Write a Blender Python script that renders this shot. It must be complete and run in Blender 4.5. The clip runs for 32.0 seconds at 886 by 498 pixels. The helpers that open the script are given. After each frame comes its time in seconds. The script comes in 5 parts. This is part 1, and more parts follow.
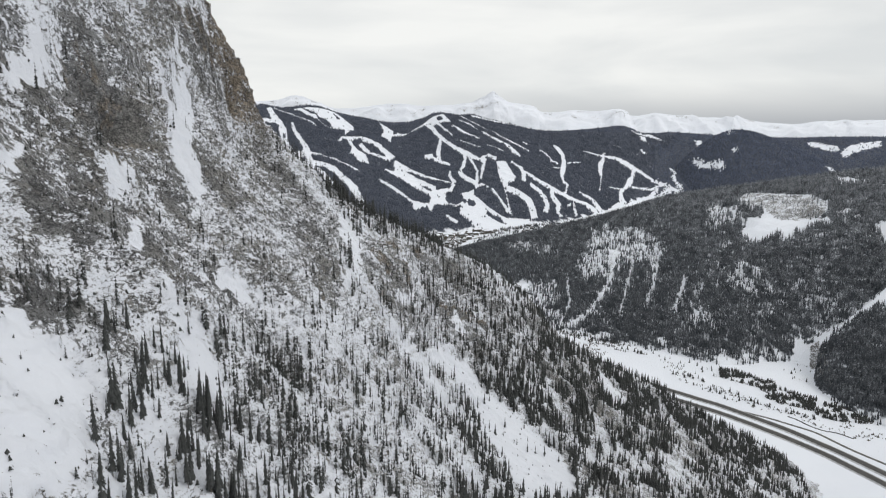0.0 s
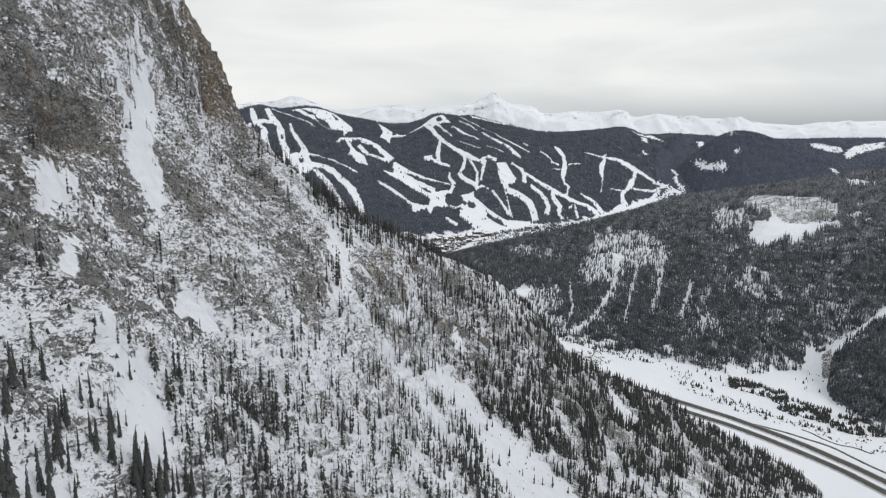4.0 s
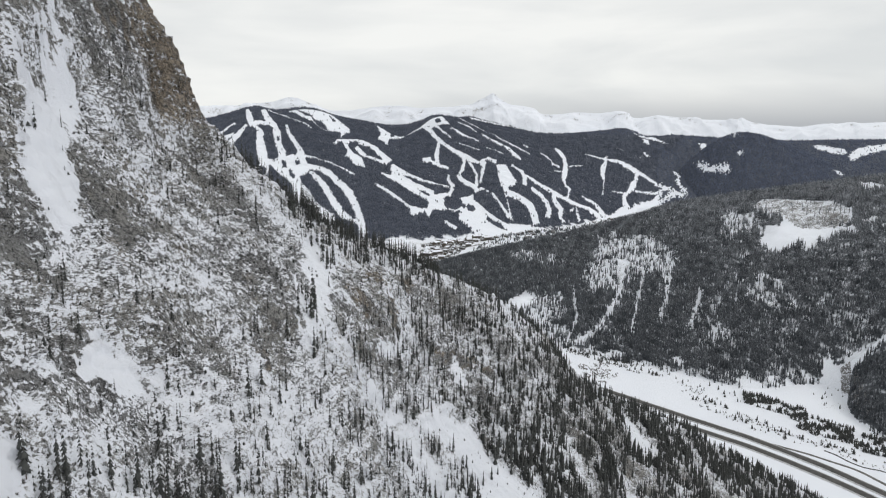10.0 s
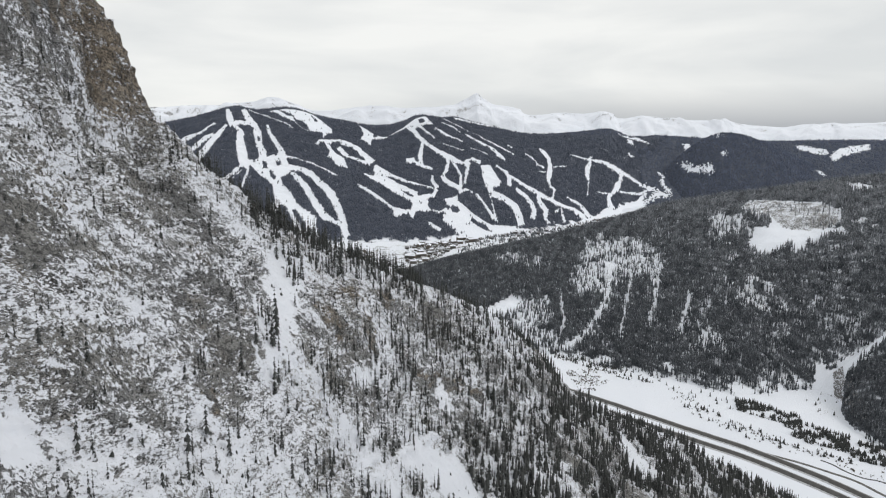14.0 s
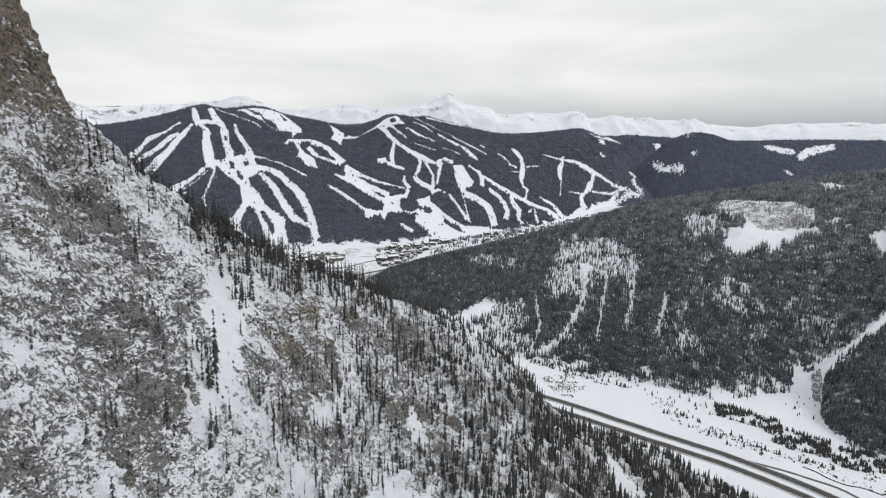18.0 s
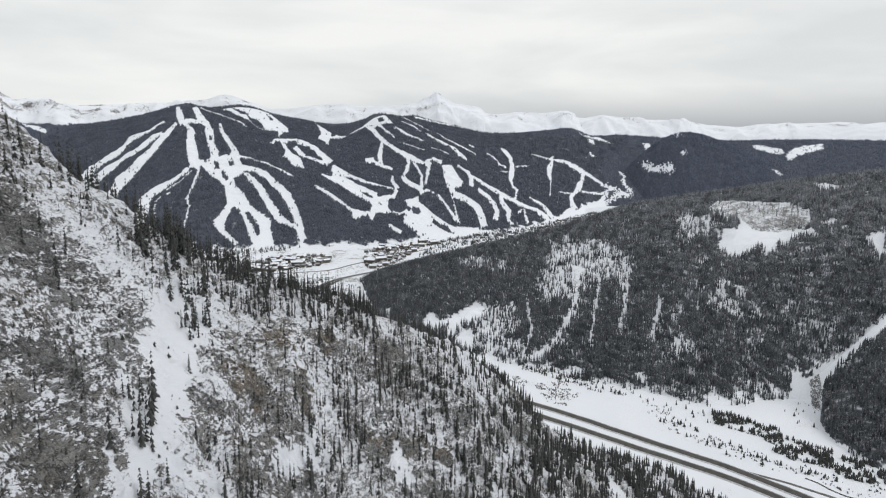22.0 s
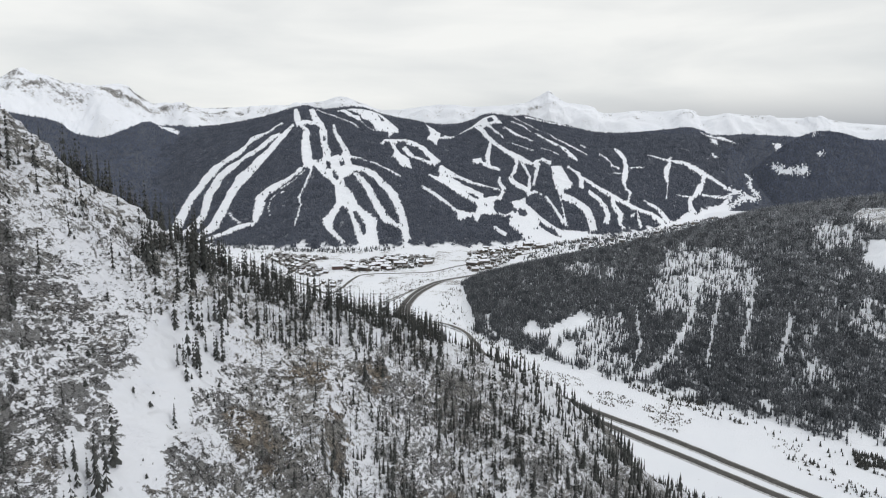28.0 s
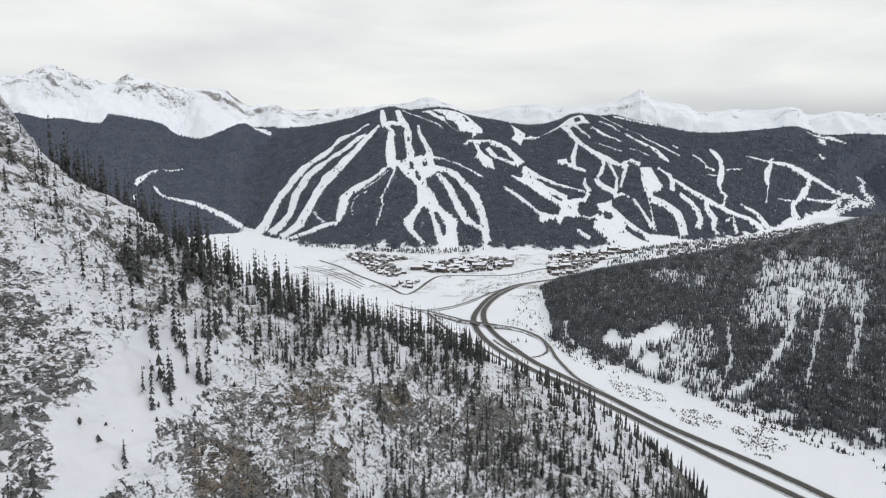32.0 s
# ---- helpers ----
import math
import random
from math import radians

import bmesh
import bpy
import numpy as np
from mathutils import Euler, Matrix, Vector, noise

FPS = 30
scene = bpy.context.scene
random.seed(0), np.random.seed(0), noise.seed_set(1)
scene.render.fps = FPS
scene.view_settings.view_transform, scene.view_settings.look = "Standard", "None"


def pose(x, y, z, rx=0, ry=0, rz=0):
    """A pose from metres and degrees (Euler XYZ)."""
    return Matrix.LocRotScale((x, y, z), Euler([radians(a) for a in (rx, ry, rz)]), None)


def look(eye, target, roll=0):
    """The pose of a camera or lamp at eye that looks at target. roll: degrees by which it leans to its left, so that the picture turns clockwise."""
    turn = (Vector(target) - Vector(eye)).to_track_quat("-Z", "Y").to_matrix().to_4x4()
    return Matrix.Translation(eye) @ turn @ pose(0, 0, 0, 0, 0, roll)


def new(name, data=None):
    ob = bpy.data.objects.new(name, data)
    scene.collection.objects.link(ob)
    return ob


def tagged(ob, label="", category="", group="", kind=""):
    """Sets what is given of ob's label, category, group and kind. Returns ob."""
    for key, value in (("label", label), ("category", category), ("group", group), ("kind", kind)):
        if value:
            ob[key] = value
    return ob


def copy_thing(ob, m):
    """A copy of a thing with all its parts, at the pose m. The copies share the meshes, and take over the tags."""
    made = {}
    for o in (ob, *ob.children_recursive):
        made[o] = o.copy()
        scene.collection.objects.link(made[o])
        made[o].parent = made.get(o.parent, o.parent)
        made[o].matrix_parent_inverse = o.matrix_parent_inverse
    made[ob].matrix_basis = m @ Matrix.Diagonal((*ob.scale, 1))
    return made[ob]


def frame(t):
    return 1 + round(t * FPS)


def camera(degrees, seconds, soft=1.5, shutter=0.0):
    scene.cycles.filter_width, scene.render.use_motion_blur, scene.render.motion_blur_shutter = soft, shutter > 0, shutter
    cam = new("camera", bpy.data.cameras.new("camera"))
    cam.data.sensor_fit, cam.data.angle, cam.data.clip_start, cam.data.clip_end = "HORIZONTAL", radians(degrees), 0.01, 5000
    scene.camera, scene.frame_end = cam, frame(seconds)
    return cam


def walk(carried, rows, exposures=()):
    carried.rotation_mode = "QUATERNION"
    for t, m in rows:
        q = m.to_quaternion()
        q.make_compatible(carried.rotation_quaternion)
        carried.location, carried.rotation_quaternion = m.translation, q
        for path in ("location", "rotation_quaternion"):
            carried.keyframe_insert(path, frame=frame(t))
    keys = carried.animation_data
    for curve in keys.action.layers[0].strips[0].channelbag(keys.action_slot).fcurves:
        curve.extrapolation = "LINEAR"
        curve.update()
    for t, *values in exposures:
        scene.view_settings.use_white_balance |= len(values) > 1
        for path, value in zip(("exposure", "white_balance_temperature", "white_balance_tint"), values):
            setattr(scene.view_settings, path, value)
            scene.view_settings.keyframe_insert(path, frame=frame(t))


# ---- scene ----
cam = camera(68.5, 32.0, soft=1.2)
walk(cam, [
    (0, pose(0.0, 0.0, 380.0, 80.87, 0, 0.00)),
    (1, pose(0.2, 10.3, 380.3, 80.92, 0, 0.01)),
    (2, pose(0.4, 20.7, 380.5, 80.94, 0, -0.01)),
    (3, pose(0.6, 31.0, 380.7, 80.95, 0, -0.01)),
    (6, pose(0.9, 62.0, 381.1, 80.99, 0, -0.07)),
    (7, pose(1.1, 72.3, 381.2, 81.02, 0, -0.08)),
    (8, pose(1.3, 82.5, 381.4, 81.03, 0, -0.09)),
    (9, pose(1.5, 92.7, 381.4, 81.07, 0, -0.09)),
    (10, pose(1.6, 102.8, 381.4, 81.10, 0, -0.11)),
    (11, pose(1.7, 112.8, 381.3, 81.12, 0, -0.17)),
    (12, pose(1.8, 122.8, 381.2, 81.14, 0, -0.57)),
    (13, pose(2.0, 132.7, 381.1, 81.13, 0, -1.06)),
    (14, pose(2.3, 142.6, 381.1, 81.14, 0, -1.52)),
    (17, pose(3.3, 172.3, 381.3, 81.10, 0, -3.25)),
    (18, pose(3.8, 182.2, 381.4, 81.12, 0, -3.96)),
    (19, pose(4.3, 191.9, 381.4, 81.12, 0, -4.61)),
    (20, pose(4.9, 201.6, 381.5, 81.11, 0, -4.73)),
    (21, pose(5.7, 211.2, 381.5, 81.09, 0, -4.93)),
    (22, pose(6.8, 220.7, 381.6, 81.09, 0, -4.94)),
    (23, pose(8.4, 230.0, 381.6, 81.10, 0, -4.91)),
    (24, pose(10.5, 239.1, 381.6, 81.11, 0, -4.27)),
    (25, pose(13.2, 248.0, 381.4, 81.11, 0, -1.84)),
    (26, pose(16.4, 256.6, 381.2, 81.12, 0, 1.13)),
    (29, pose(27.1, 282.1, 380.1, 81.16, 0, 6.26)),
    (30, pose(30.7, 290.6, 379.6, 81.18, 0, 8.25)),
    (31, pose(34.3, 299.2, 379.2, 81.20, 0, 10.33)),
    (32, pose(38.0, 307.7, 378.8, 81.22, 0, 12.32)),
])

# ---- light: an overcast winter sky ----
world = bpy.data.worlds.new("sky")
scene.world = world
world.use_nodes = True
wt = world.node_tree
wt.nodes.clear()


def link(tree, a, b):
    tree.links.new(a, b)


def node(tree, kind, **values):
    n = tree.nodes.new(kind)
    for key, v in values.items():
        if key in n.inputs:
            n.inputs[key].default_value = v
    return n


SUN_AZ, SUN_EL = 118.0, 42.0
sky = wt.nodes.new("ShaderNodeTexSky")
sky.sky_type, sky.sun_disc = "NISHITA", False
sky.sun_elevation, sky.sun_rotation = radians(SUN_EL), radians(SUN_AZ)
coord = wt.nodes.new("ShaderNodeTexCoord")
stretch = wt.nodes.new("ShaderNodeMapping")
stretch.inputs["Scale"].default_value = (1.6, 1.6, 7.0)
link(wt, coord.outputs["Generated"], stretch.inputs["Vector"])
clouds = node(wt, "ShaderNodeTexNoise", Scale=1.5, Detail=6.0, Roughness=0.5, Distortion=0.25)
link(wt, stretch.outputs[0], clouds.inputs["Vector"])
deck = wt.nodes.new("ShaderNodeValToRGB")
deck.color_ramp.elements[0].position, deck.color_ramp.elements[0].color = 0.34, (0.74, 0.76, 0.765, 1)
deck.color_ramp.elements[1].position, deck.color_ramp.elements[1].color = 0.62, (0.93, 0.935, 0.915, 1)
link(wt, clouds.outputs["Fac"], deck.inputs["Fac"])
cover = wt.nodes.new("ShaderNodeMix")
cover.data_type = "RGBA"
dim = wt.nodes.new("ShaderNodeMix")
dim.data_type, dim.blend_type = "RGBA", "MULTIPLY"
dim.inputs[0].default_value = 1.0
link(wt, sky.outputs[0], dim.inputs[6])
dim.inputs[7].default_value = (0.1, 0.1, 0.1, 1)
cover.inputs[0].default_value = 0.96
split = wt.nodes.new("ShaderNodeSeparateXYZ")
link(wt, coord.outputs["Generated"], split.inputs[0])
low = node(wt, "ShaderNodeMapRange")
for key, v in (("From Min", 0.085), ("From Max", 0.03), ("To Min", 0.0), ("To Max", 1.0)):
    low.inputs[key].default_value = v
link(wt, split.outputs["Z"], low.inputs["Value"])
east = node(wt, "ShaderNodeMapRange")
for key, v in (("From Min", -0.15), ("From Max", 0.25), ("To Min", 0.12), ("To Max", 1.0)):
    east.inputs[key].default_value = v
link(wt, split.outputs["X"], east.inputs["Value"])
bank = wt.nodes.new("ShaderNodeMath")
bank.operation = "MULTIPLY"
link(wt, low.outputs[0], bank.inputs[0])
link(wt, east.outputs[0], bank.inputs[1])
grey = wt.nodes.new("ShaderNodeMix")
grey.data_type = "RGBA"
link(wt, bank.outputs[0], grey.inputs[0])
link(wt, deck.outputs[0], grey.inputs[6])
grey.inputs[7].default_value = (0.47, 0.49, 0.52, 1)
link(wt, dim.outputs[2], cover.inputs[6])
link(wt, grey.outputs[2], cover.inputs[7])
back = node(wt, "ShaderNodeBackground", Strength=1.0)
link(wt, cover.outputs[2], back.inputs["Color"])
link(wt, back.outputs[0], wt.nodes.new("ShaderNodeOutputWorld").inputs[0])
sun_data = bpy.data.lights.new("sun", "SUN")
sun_data.energy, sun_data.angle, sun_data.color = 1.1, radians(25), (1.0, 0.97, 0.93)
sun = new("sun", sun_data)
sun.matrix_world = look((0, 0, 0), (-math.sin(radians(SUN_AZ)) * math.cos(radians(SUN_EL)), -math.cos(radians(SUN_AZ)) * math.cos(radians(SUN_EL)), -math.sin(radians(SUN_EL))))


# ---- materials ----
def fresh(name, rough=0.8):
    m = bpy.data.materials.new(name)
    m.use_nodes = True
    t = m.node_tree
    bsdf = t.nodes["Principled BSDF"]
    bsdf.inputs["Roughness"].default_value = rough
    bsdf.inputs["Specular IOR Level"].default_value = 0.25
    return m, t, bsdf


def place(t, scale):
    """World-sized noise coordinates."""
    g = t.nodes.new("ShaderNodeNewGeometry")
    mp = t.nodes.new("ShaderNodeMapping")
    mp.inputs["Scale"].default_value = scale
    link(t, g.outputs["Position"], mp.inputs["Vector"])
    return g, mp.outputs[0]


def ramp(t, fac, stops):
    r = t.nodes.new("ShaderNodeValToRGB")
    while len(r.color_ramp.elements) < len(stops):
        r.color_ramp.elements.new(0.5)
    for e, (p, c) in zip(r.color_ramp.elements, stops):
        e.position, e.color = p, (*c, 1) if len(c) == 3 else c
    link(t, fac, r.inputs["Fac"])
    return r.outputs[0]


def mixed(t, fac, a, b):
    m = t.nodes.new("ShaderNodeMix")
    m.data_type = "RGBA"
    for sock, v in ((m.inputs[0], fac), (m.inputs[6], a), (m.inputs[7], b)):
        if isinstance(v, (float, int)):
            sock.default_value = v
        elif isinstance(v, tuple):
            sock.default_value = (*v, 1)
        else:
            link(t, v, sock)
    return m.outputs[2]


def calc(t, op, a, b=0.0, clamp=False):
    m = t.nodes.new("ShaderNodeMath")
    m.operation, m.use_clamp = op, clamp
    for sock, v in zip(m.inputs, (a, b)):
        if isinstance(v, (float, int)):
            sock.default_value = v
        else:
            link(t, v, sock)
    return m.outputs[0]


def attr(t, name):
    a = t.nodes.new("ShaderNodeAttribute")
    a.attribute_name = name
    return a.outputs["Fac"]


def relief(t, bsdf, height, strength, distance):
    b = node(t, "ShaderNodeBump", Distance=distance)
    if isinstance(strength, float):
        b.inputs["Strength"].default_value = strength
    else:
        link(t, strength, b.inputs["Strength"])
    link(t, height, b.inputs["Height"])
    link(t, b.outputs[0], bsdf.inputs["Normal"])


SNOW_A, SNOW_B = (0.79, 0.815, 0.868), (0.69, 0.722, 0.788)


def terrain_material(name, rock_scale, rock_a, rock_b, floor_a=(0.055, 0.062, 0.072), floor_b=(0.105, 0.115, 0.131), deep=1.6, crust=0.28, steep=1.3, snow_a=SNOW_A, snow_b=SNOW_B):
    """Snow over rock and wooded ground: the masks 'rock' and 'wood' of the mesh, broken up by the slope and by flakes along the beds."""
    m, t, bsdf = fresh(name, 0.75)
    g, at = place(t, (1, 1, 1))

    def noise(vector, scale, detail, rough):
        n = node(t, "ShaderNodeTexNoise", Scale=scale * rock_scale, Detail=detail, Roughness=rough)
        link(t, vector, n.inputs["Vector"])
        return n.outputs["Fac"]

    def grain_along(turn, stretch_by):
        mp = t.nodes.new("ShaderNodeMapping")
        mp.vector_type = "TEXTURE"
        mp.inputs["Scale"].default_value, mp.inputs["Rotation"].default_value = stretch_by, turn
        link(t, at, mp.inputs["Vector"])
        return mp.outputs[0]
    bedded, falling = grain_along((-0.25, 0, 0.1), (1.3, 2.3, 0.9)), grain_along((0, 0.8, 0.15), (2.2, 1.0, 1.1))
    big, fine = noise(at, 0.02, 5.0, 0.6), noise(at, 0.75, 8.0, 0.72)
    way = ramp(t, noise(at, 0.028, 3.0, 0.5), ((0.46, (0, 0, 0)), (0.54, (1, 1, 1))))
    layers = mixed(t, way, noise(bedded, 0.75, 5.0, 0.6), noise(falling, 0.75, 5.0, 0.6))
    grit = mixed(t, way, noise(bedded, 2.1, 5.0, 0.75), noise(falling, 2.1, 5.0, 0.75))
    mid = noise(bedded, 0.17, 6.0, 0.68)
    tone = mixed(t, ramp(t, big, ((0.42, (0, 0, 0)), (0.62, (1, 1, 1)))), rock_a, rock_b)
    tone = mixed(t, attr(t, "ochre"), tone, (0.235, 0.198, 0.158))
    # lit faces and shadowed crevices, put into the rock colour by noise
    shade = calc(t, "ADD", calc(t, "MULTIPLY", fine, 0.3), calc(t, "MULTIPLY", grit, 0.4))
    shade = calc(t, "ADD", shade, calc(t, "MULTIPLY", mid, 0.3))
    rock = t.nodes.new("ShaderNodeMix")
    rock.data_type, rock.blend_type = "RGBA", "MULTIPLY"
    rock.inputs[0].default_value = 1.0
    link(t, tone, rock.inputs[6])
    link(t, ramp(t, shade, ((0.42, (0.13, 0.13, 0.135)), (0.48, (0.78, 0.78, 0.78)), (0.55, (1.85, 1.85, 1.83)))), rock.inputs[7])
    snow = mixed(t, big, snow_a, snow_b)
    sep = t.nodes.new("ShaderNodeSeparateXYZ")
    link(t, g.outputs["Normal"], sep.inputs[0])
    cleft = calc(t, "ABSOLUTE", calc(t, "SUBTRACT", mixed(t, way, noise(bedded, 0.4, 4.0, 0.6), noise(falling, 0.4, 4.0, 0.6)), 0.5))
    bare = calc(t, "ADD", attr(t, "rock"), 0.50)
    bare = calc(t, "ADD", bare, calc(t, "MULTIPLY", calc(t, "SUBTRACT", 0.03, calc(t, "MINIMUM", cleft, 0.03)), 3.0))
    for field, weight in ((mid, 2.0), (layers, 1.8), (fine, 2.4), (grit, 3.0)):
        bare = calc(t, "ADD", bare, calc(t, "MULTIPLY", calc(t, "SUBTRACT", field, 0.5), weight))
    bare = calc(t, "ADD", bare, calc(t, "MULTIPLY", calc(t, "SUBTRACT", 0.62, calc(t, "MAXIMUM", sep.outputs["Z"], 0.4)), steep))
    shown = ramp(t, bare, ((0.46, (0, 0, 0)), (0.58, (1, 1, 1))))
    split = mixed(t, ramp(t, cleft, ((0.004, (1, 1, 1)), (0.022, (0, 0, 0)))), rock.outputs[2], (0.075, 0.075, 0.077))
    ground = mixed(t, shown, snow, split)
    # ground among the trees, darkened to nearly the tones of the needles
    wood_floor = mixed(t, ramp(t, fine, ((0.42, (0, 0, 0)), (0.62, (1, 1, 1)))), floor_a, floor_b)
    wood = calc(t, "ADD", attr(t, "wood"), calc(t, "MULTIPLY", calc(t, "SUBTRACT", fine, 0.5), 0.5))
    link(t, mixed(t, ramp(t, wood, ((0.25, (0, 0, 0)), (0.7, (1, 1, 1)))), ground, wood_floor), bsdf.inputs["Base Color"])
    height = calc(t, "ADD", calc(t, "ADD", fine, calc(t, "MULTIPLY", layers, 1.8)), calc(t, "MULTIPLY", grit, 1.1))
    relief(t, bsdf, height, calc(t, "ADD", crust, calc(t, "MULTIPLY", shown, 0.9 - crust)), deep / rock_scale)
    return m


# snow darker than SNOW_A and SNOW_B: shade among its grains put into the colour
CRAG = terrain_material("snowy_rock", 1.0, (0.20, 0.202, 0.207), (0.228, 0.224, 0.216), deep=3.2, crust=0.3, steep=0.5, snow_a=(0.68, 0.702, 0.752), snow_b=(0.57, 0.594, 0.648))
HILL = terrain_material("wooded_hillside", 0.6, (0.15, 0.15, 0.152), (0.19, 0.185, 0.178))
# the wooded ground is tinted blue: distance haze put into its colour
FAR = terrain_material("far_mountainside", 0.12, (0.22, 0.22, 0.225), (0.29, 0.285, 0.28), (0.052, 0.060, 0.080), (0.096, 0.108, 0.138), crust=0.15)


def plain_material(name, a, b, scale=1.0, rough=0.8, bump=0.0, metal=0.0):
    m, t, bsdf = fresh(name, rough)
    bsdf.inputs["Metallic"].default_value = metal
    _, at = place(t, (1, 1, 1))
    n = node(t, "ShaderNodeTexNoise", Scale=scale, Detail=5.0, Roughness=0.6)
    link(t, at, n.inputs["Vector"])
    link(t, mixed(t, ramp(t, n.outputs["Fac"], ((0.35, (0, 0, 0)), (0.65, (1, 1, 1)))), a, b), bsdf.inputs["Base Color"])
    if bump:
        relief(t, bsdf, n.outputs["Fac"], 0.6, bump)
    return m


# far needles carry the haze of distance as blue-grey in their base colour
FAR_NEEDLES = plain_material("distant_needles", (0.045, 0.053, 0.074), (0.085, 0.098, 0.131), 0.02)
HAZY_NEEDLES = plain_material("hazy_needles", (0.058, 0.071, 0.106), (0.096, 0.114, 0.162), 0.02)


def frosted_material(name, a, b, share):
    """Dark needles with clots of snow lying on some of the boughs."""
    m, t, bsdf = fresh(name, 0.8)
    g, at = place(t, (1, 1, 1))
    apart = t.nodes.new("ShaderNodeSeparateXYZ")
    link(t, g.outputs["Position"], apart.inputs[0])
    high = node(t, "ShaderNodeMapRange")
    high.inputs["From Min"].default_value, high.inputs["From Max"].default_value = 30.0, 240.0
    link(t, apart.outputs["Z"], high.inputs["Value"])
    big = node(t, "ShaderNodeTexNoise", Scale=0.05, Detail=4.0, Roughness=0.6)
    clots = node(t, "ShaderNodeTexNoise", Scale=0.42, Detail=4.0, Roughness=0.7)
    for n in (big, clots):
        link(t, at, n.inputs["Vector"])
    dark = mixed(t, ramp(t, big.outputs["Fac"], ((0.35, (0, 0, 0)), (0.65, (1, 1, 1)))), a, b)
    lying = ramp(t, calc(t, "ADD", clots.outputs["Fac"], calc(t, "ADD", calc(t, "MULTIPLY", calc(t, "SUBTRACT", big.outputs["Fac"], 0.5), 0.5), calc(t, "MULTIPLY", high.outputs[0], 0.09))), ((0.6 - share, (0, 0, 0)), (0.76 - share, (0.42, 0.42, 0.42))))
    link(t, mixed(t, lying, dark, (0.62, 0.65, 0.7)), bsdf.inputs["Base Color"])
    return m


FROSTED = frosted_material("frosted_needles", (0.042, 0.048, 0.056), (0.082, 0.09, 0.102), 0.058)
NEEDLES = plain_material("spruce_needles", (0.036, 0.039, 0.039), (0.064, 0.067, 0.065), 1.2)
BARK = plain_material("bark", (0.06, 0.05, 0.042), (0.12, 0.10, 0.085), 3.0)
ASPHALT = plain_material("asphalt", (0.052, 0.051, 0.050), (0.085, 0.083, 0.08), 0.15, 0.7)


# ---- arithmetic for the land ----
def hashed(ix, iy, seed):
    h = (ix * 374761393 + iy * 668265263 + seed * 974634777) & 0xFFFFFFFF
    h = ((h ^ (h >> 13)) * 1274126177) & 0xFFFFFFFF
    return (h ^ (h >> 16)) & 0xFFFF


def perlin(x, y, seed=0):
    x, y = np.asarray(x, float), np.asarray(y, float)
    ix, iy = np.floor(x).astype(np.int64), np.floor(y).astype(np.int64)
    fx, fy = x - ix, y - iy
    sx, sy = fx * fx * fx * (fx * (fx * 6 - 15) + 10), fy * fy * fy * (fy * (fy * 6 - 15) + 10)

    def corner(dx, dy):
        a = hashed(ix + dx, iy + dy, seed) * (2 * np.pi / 65536)
        return np.cos(a) * (fx - dx) + np.sin(a) * (fy - dy)
    low, high = corner(0, 0) * (1 - sx) + corner(1, 0) * sx, corner(0, 1) * (1 - sx) + corner(1, 1) * sx
    return (low * (1 - sy) + high * sy) * 1.5


def fbm(x, y, octaves=5, gain=0.5, seed=0, ridged=False):
    total, amp, norm = 0.0, 1.0, 0.0
    for k in range(octaves):
        n = perlin(x * 2**k + 17.3 * k, y * 2**k - 9.1 * k, seed + k)
        total = total + amp * ((1 - 2 * np.abs(n)) if ridged else n)
        norm, amp = norm + amp, amp * gain
    return total / norm


def smooth(a, b, x):
    t = np.clip((x - a) / (b - a), 0, 1)
    return t * t * (3 - 2 * t)


def to_line(x, y, pts):
    """For points: distance to a plan polyline, place along it (in points), and on which side (left is +)."""
    best, along, side = np.full(np.shape(x), 1e9), np.zeros(np.shape(x)), np.ones(np.shape(x))
    for k in range(len(pts) - 1):
        (ax, ay), (bx, by) = pts[k][:2], pts[k + 1][:2]
        dx, dy = bx - ax, by - ay
        u = np.clip(((x - ax) * dx + (y - ay) * dy) / (dx * dx + dy * dy), 0, 1)
        d = np.hypot(x - ax - u * dx, y - ay - u * dy)
        near = d < best
        best, along = np.where(near, d, best), np.where(near, k + u, along)
        side = np.where(near, np.sign(dx * (y - ay) - dy * (x - ax)), side)
    return best, along, side


def spline(pts, n):
    """A smooth run of n points through the given ones."""
    p = np.array(pts, float)
    p = np.vstack([2 * p[0] - p[1], p, 2 * p[-1] - p[-2]])
    s = np.linspace(0, len(pts) - 1 - 1e-9, n)
    k, u = np.floor(s).astype(int), (s % 1)[:, None]
    a, b, c, d = p[k], p[k + 1], p[k + 2], p[k + 3]
    return 0.5 * (2 * b + (c - a) * u + (2 * a - 5 * b + 4 * c - d) * u**2 + (3 * b - a - 3 * c + d) * u**3)


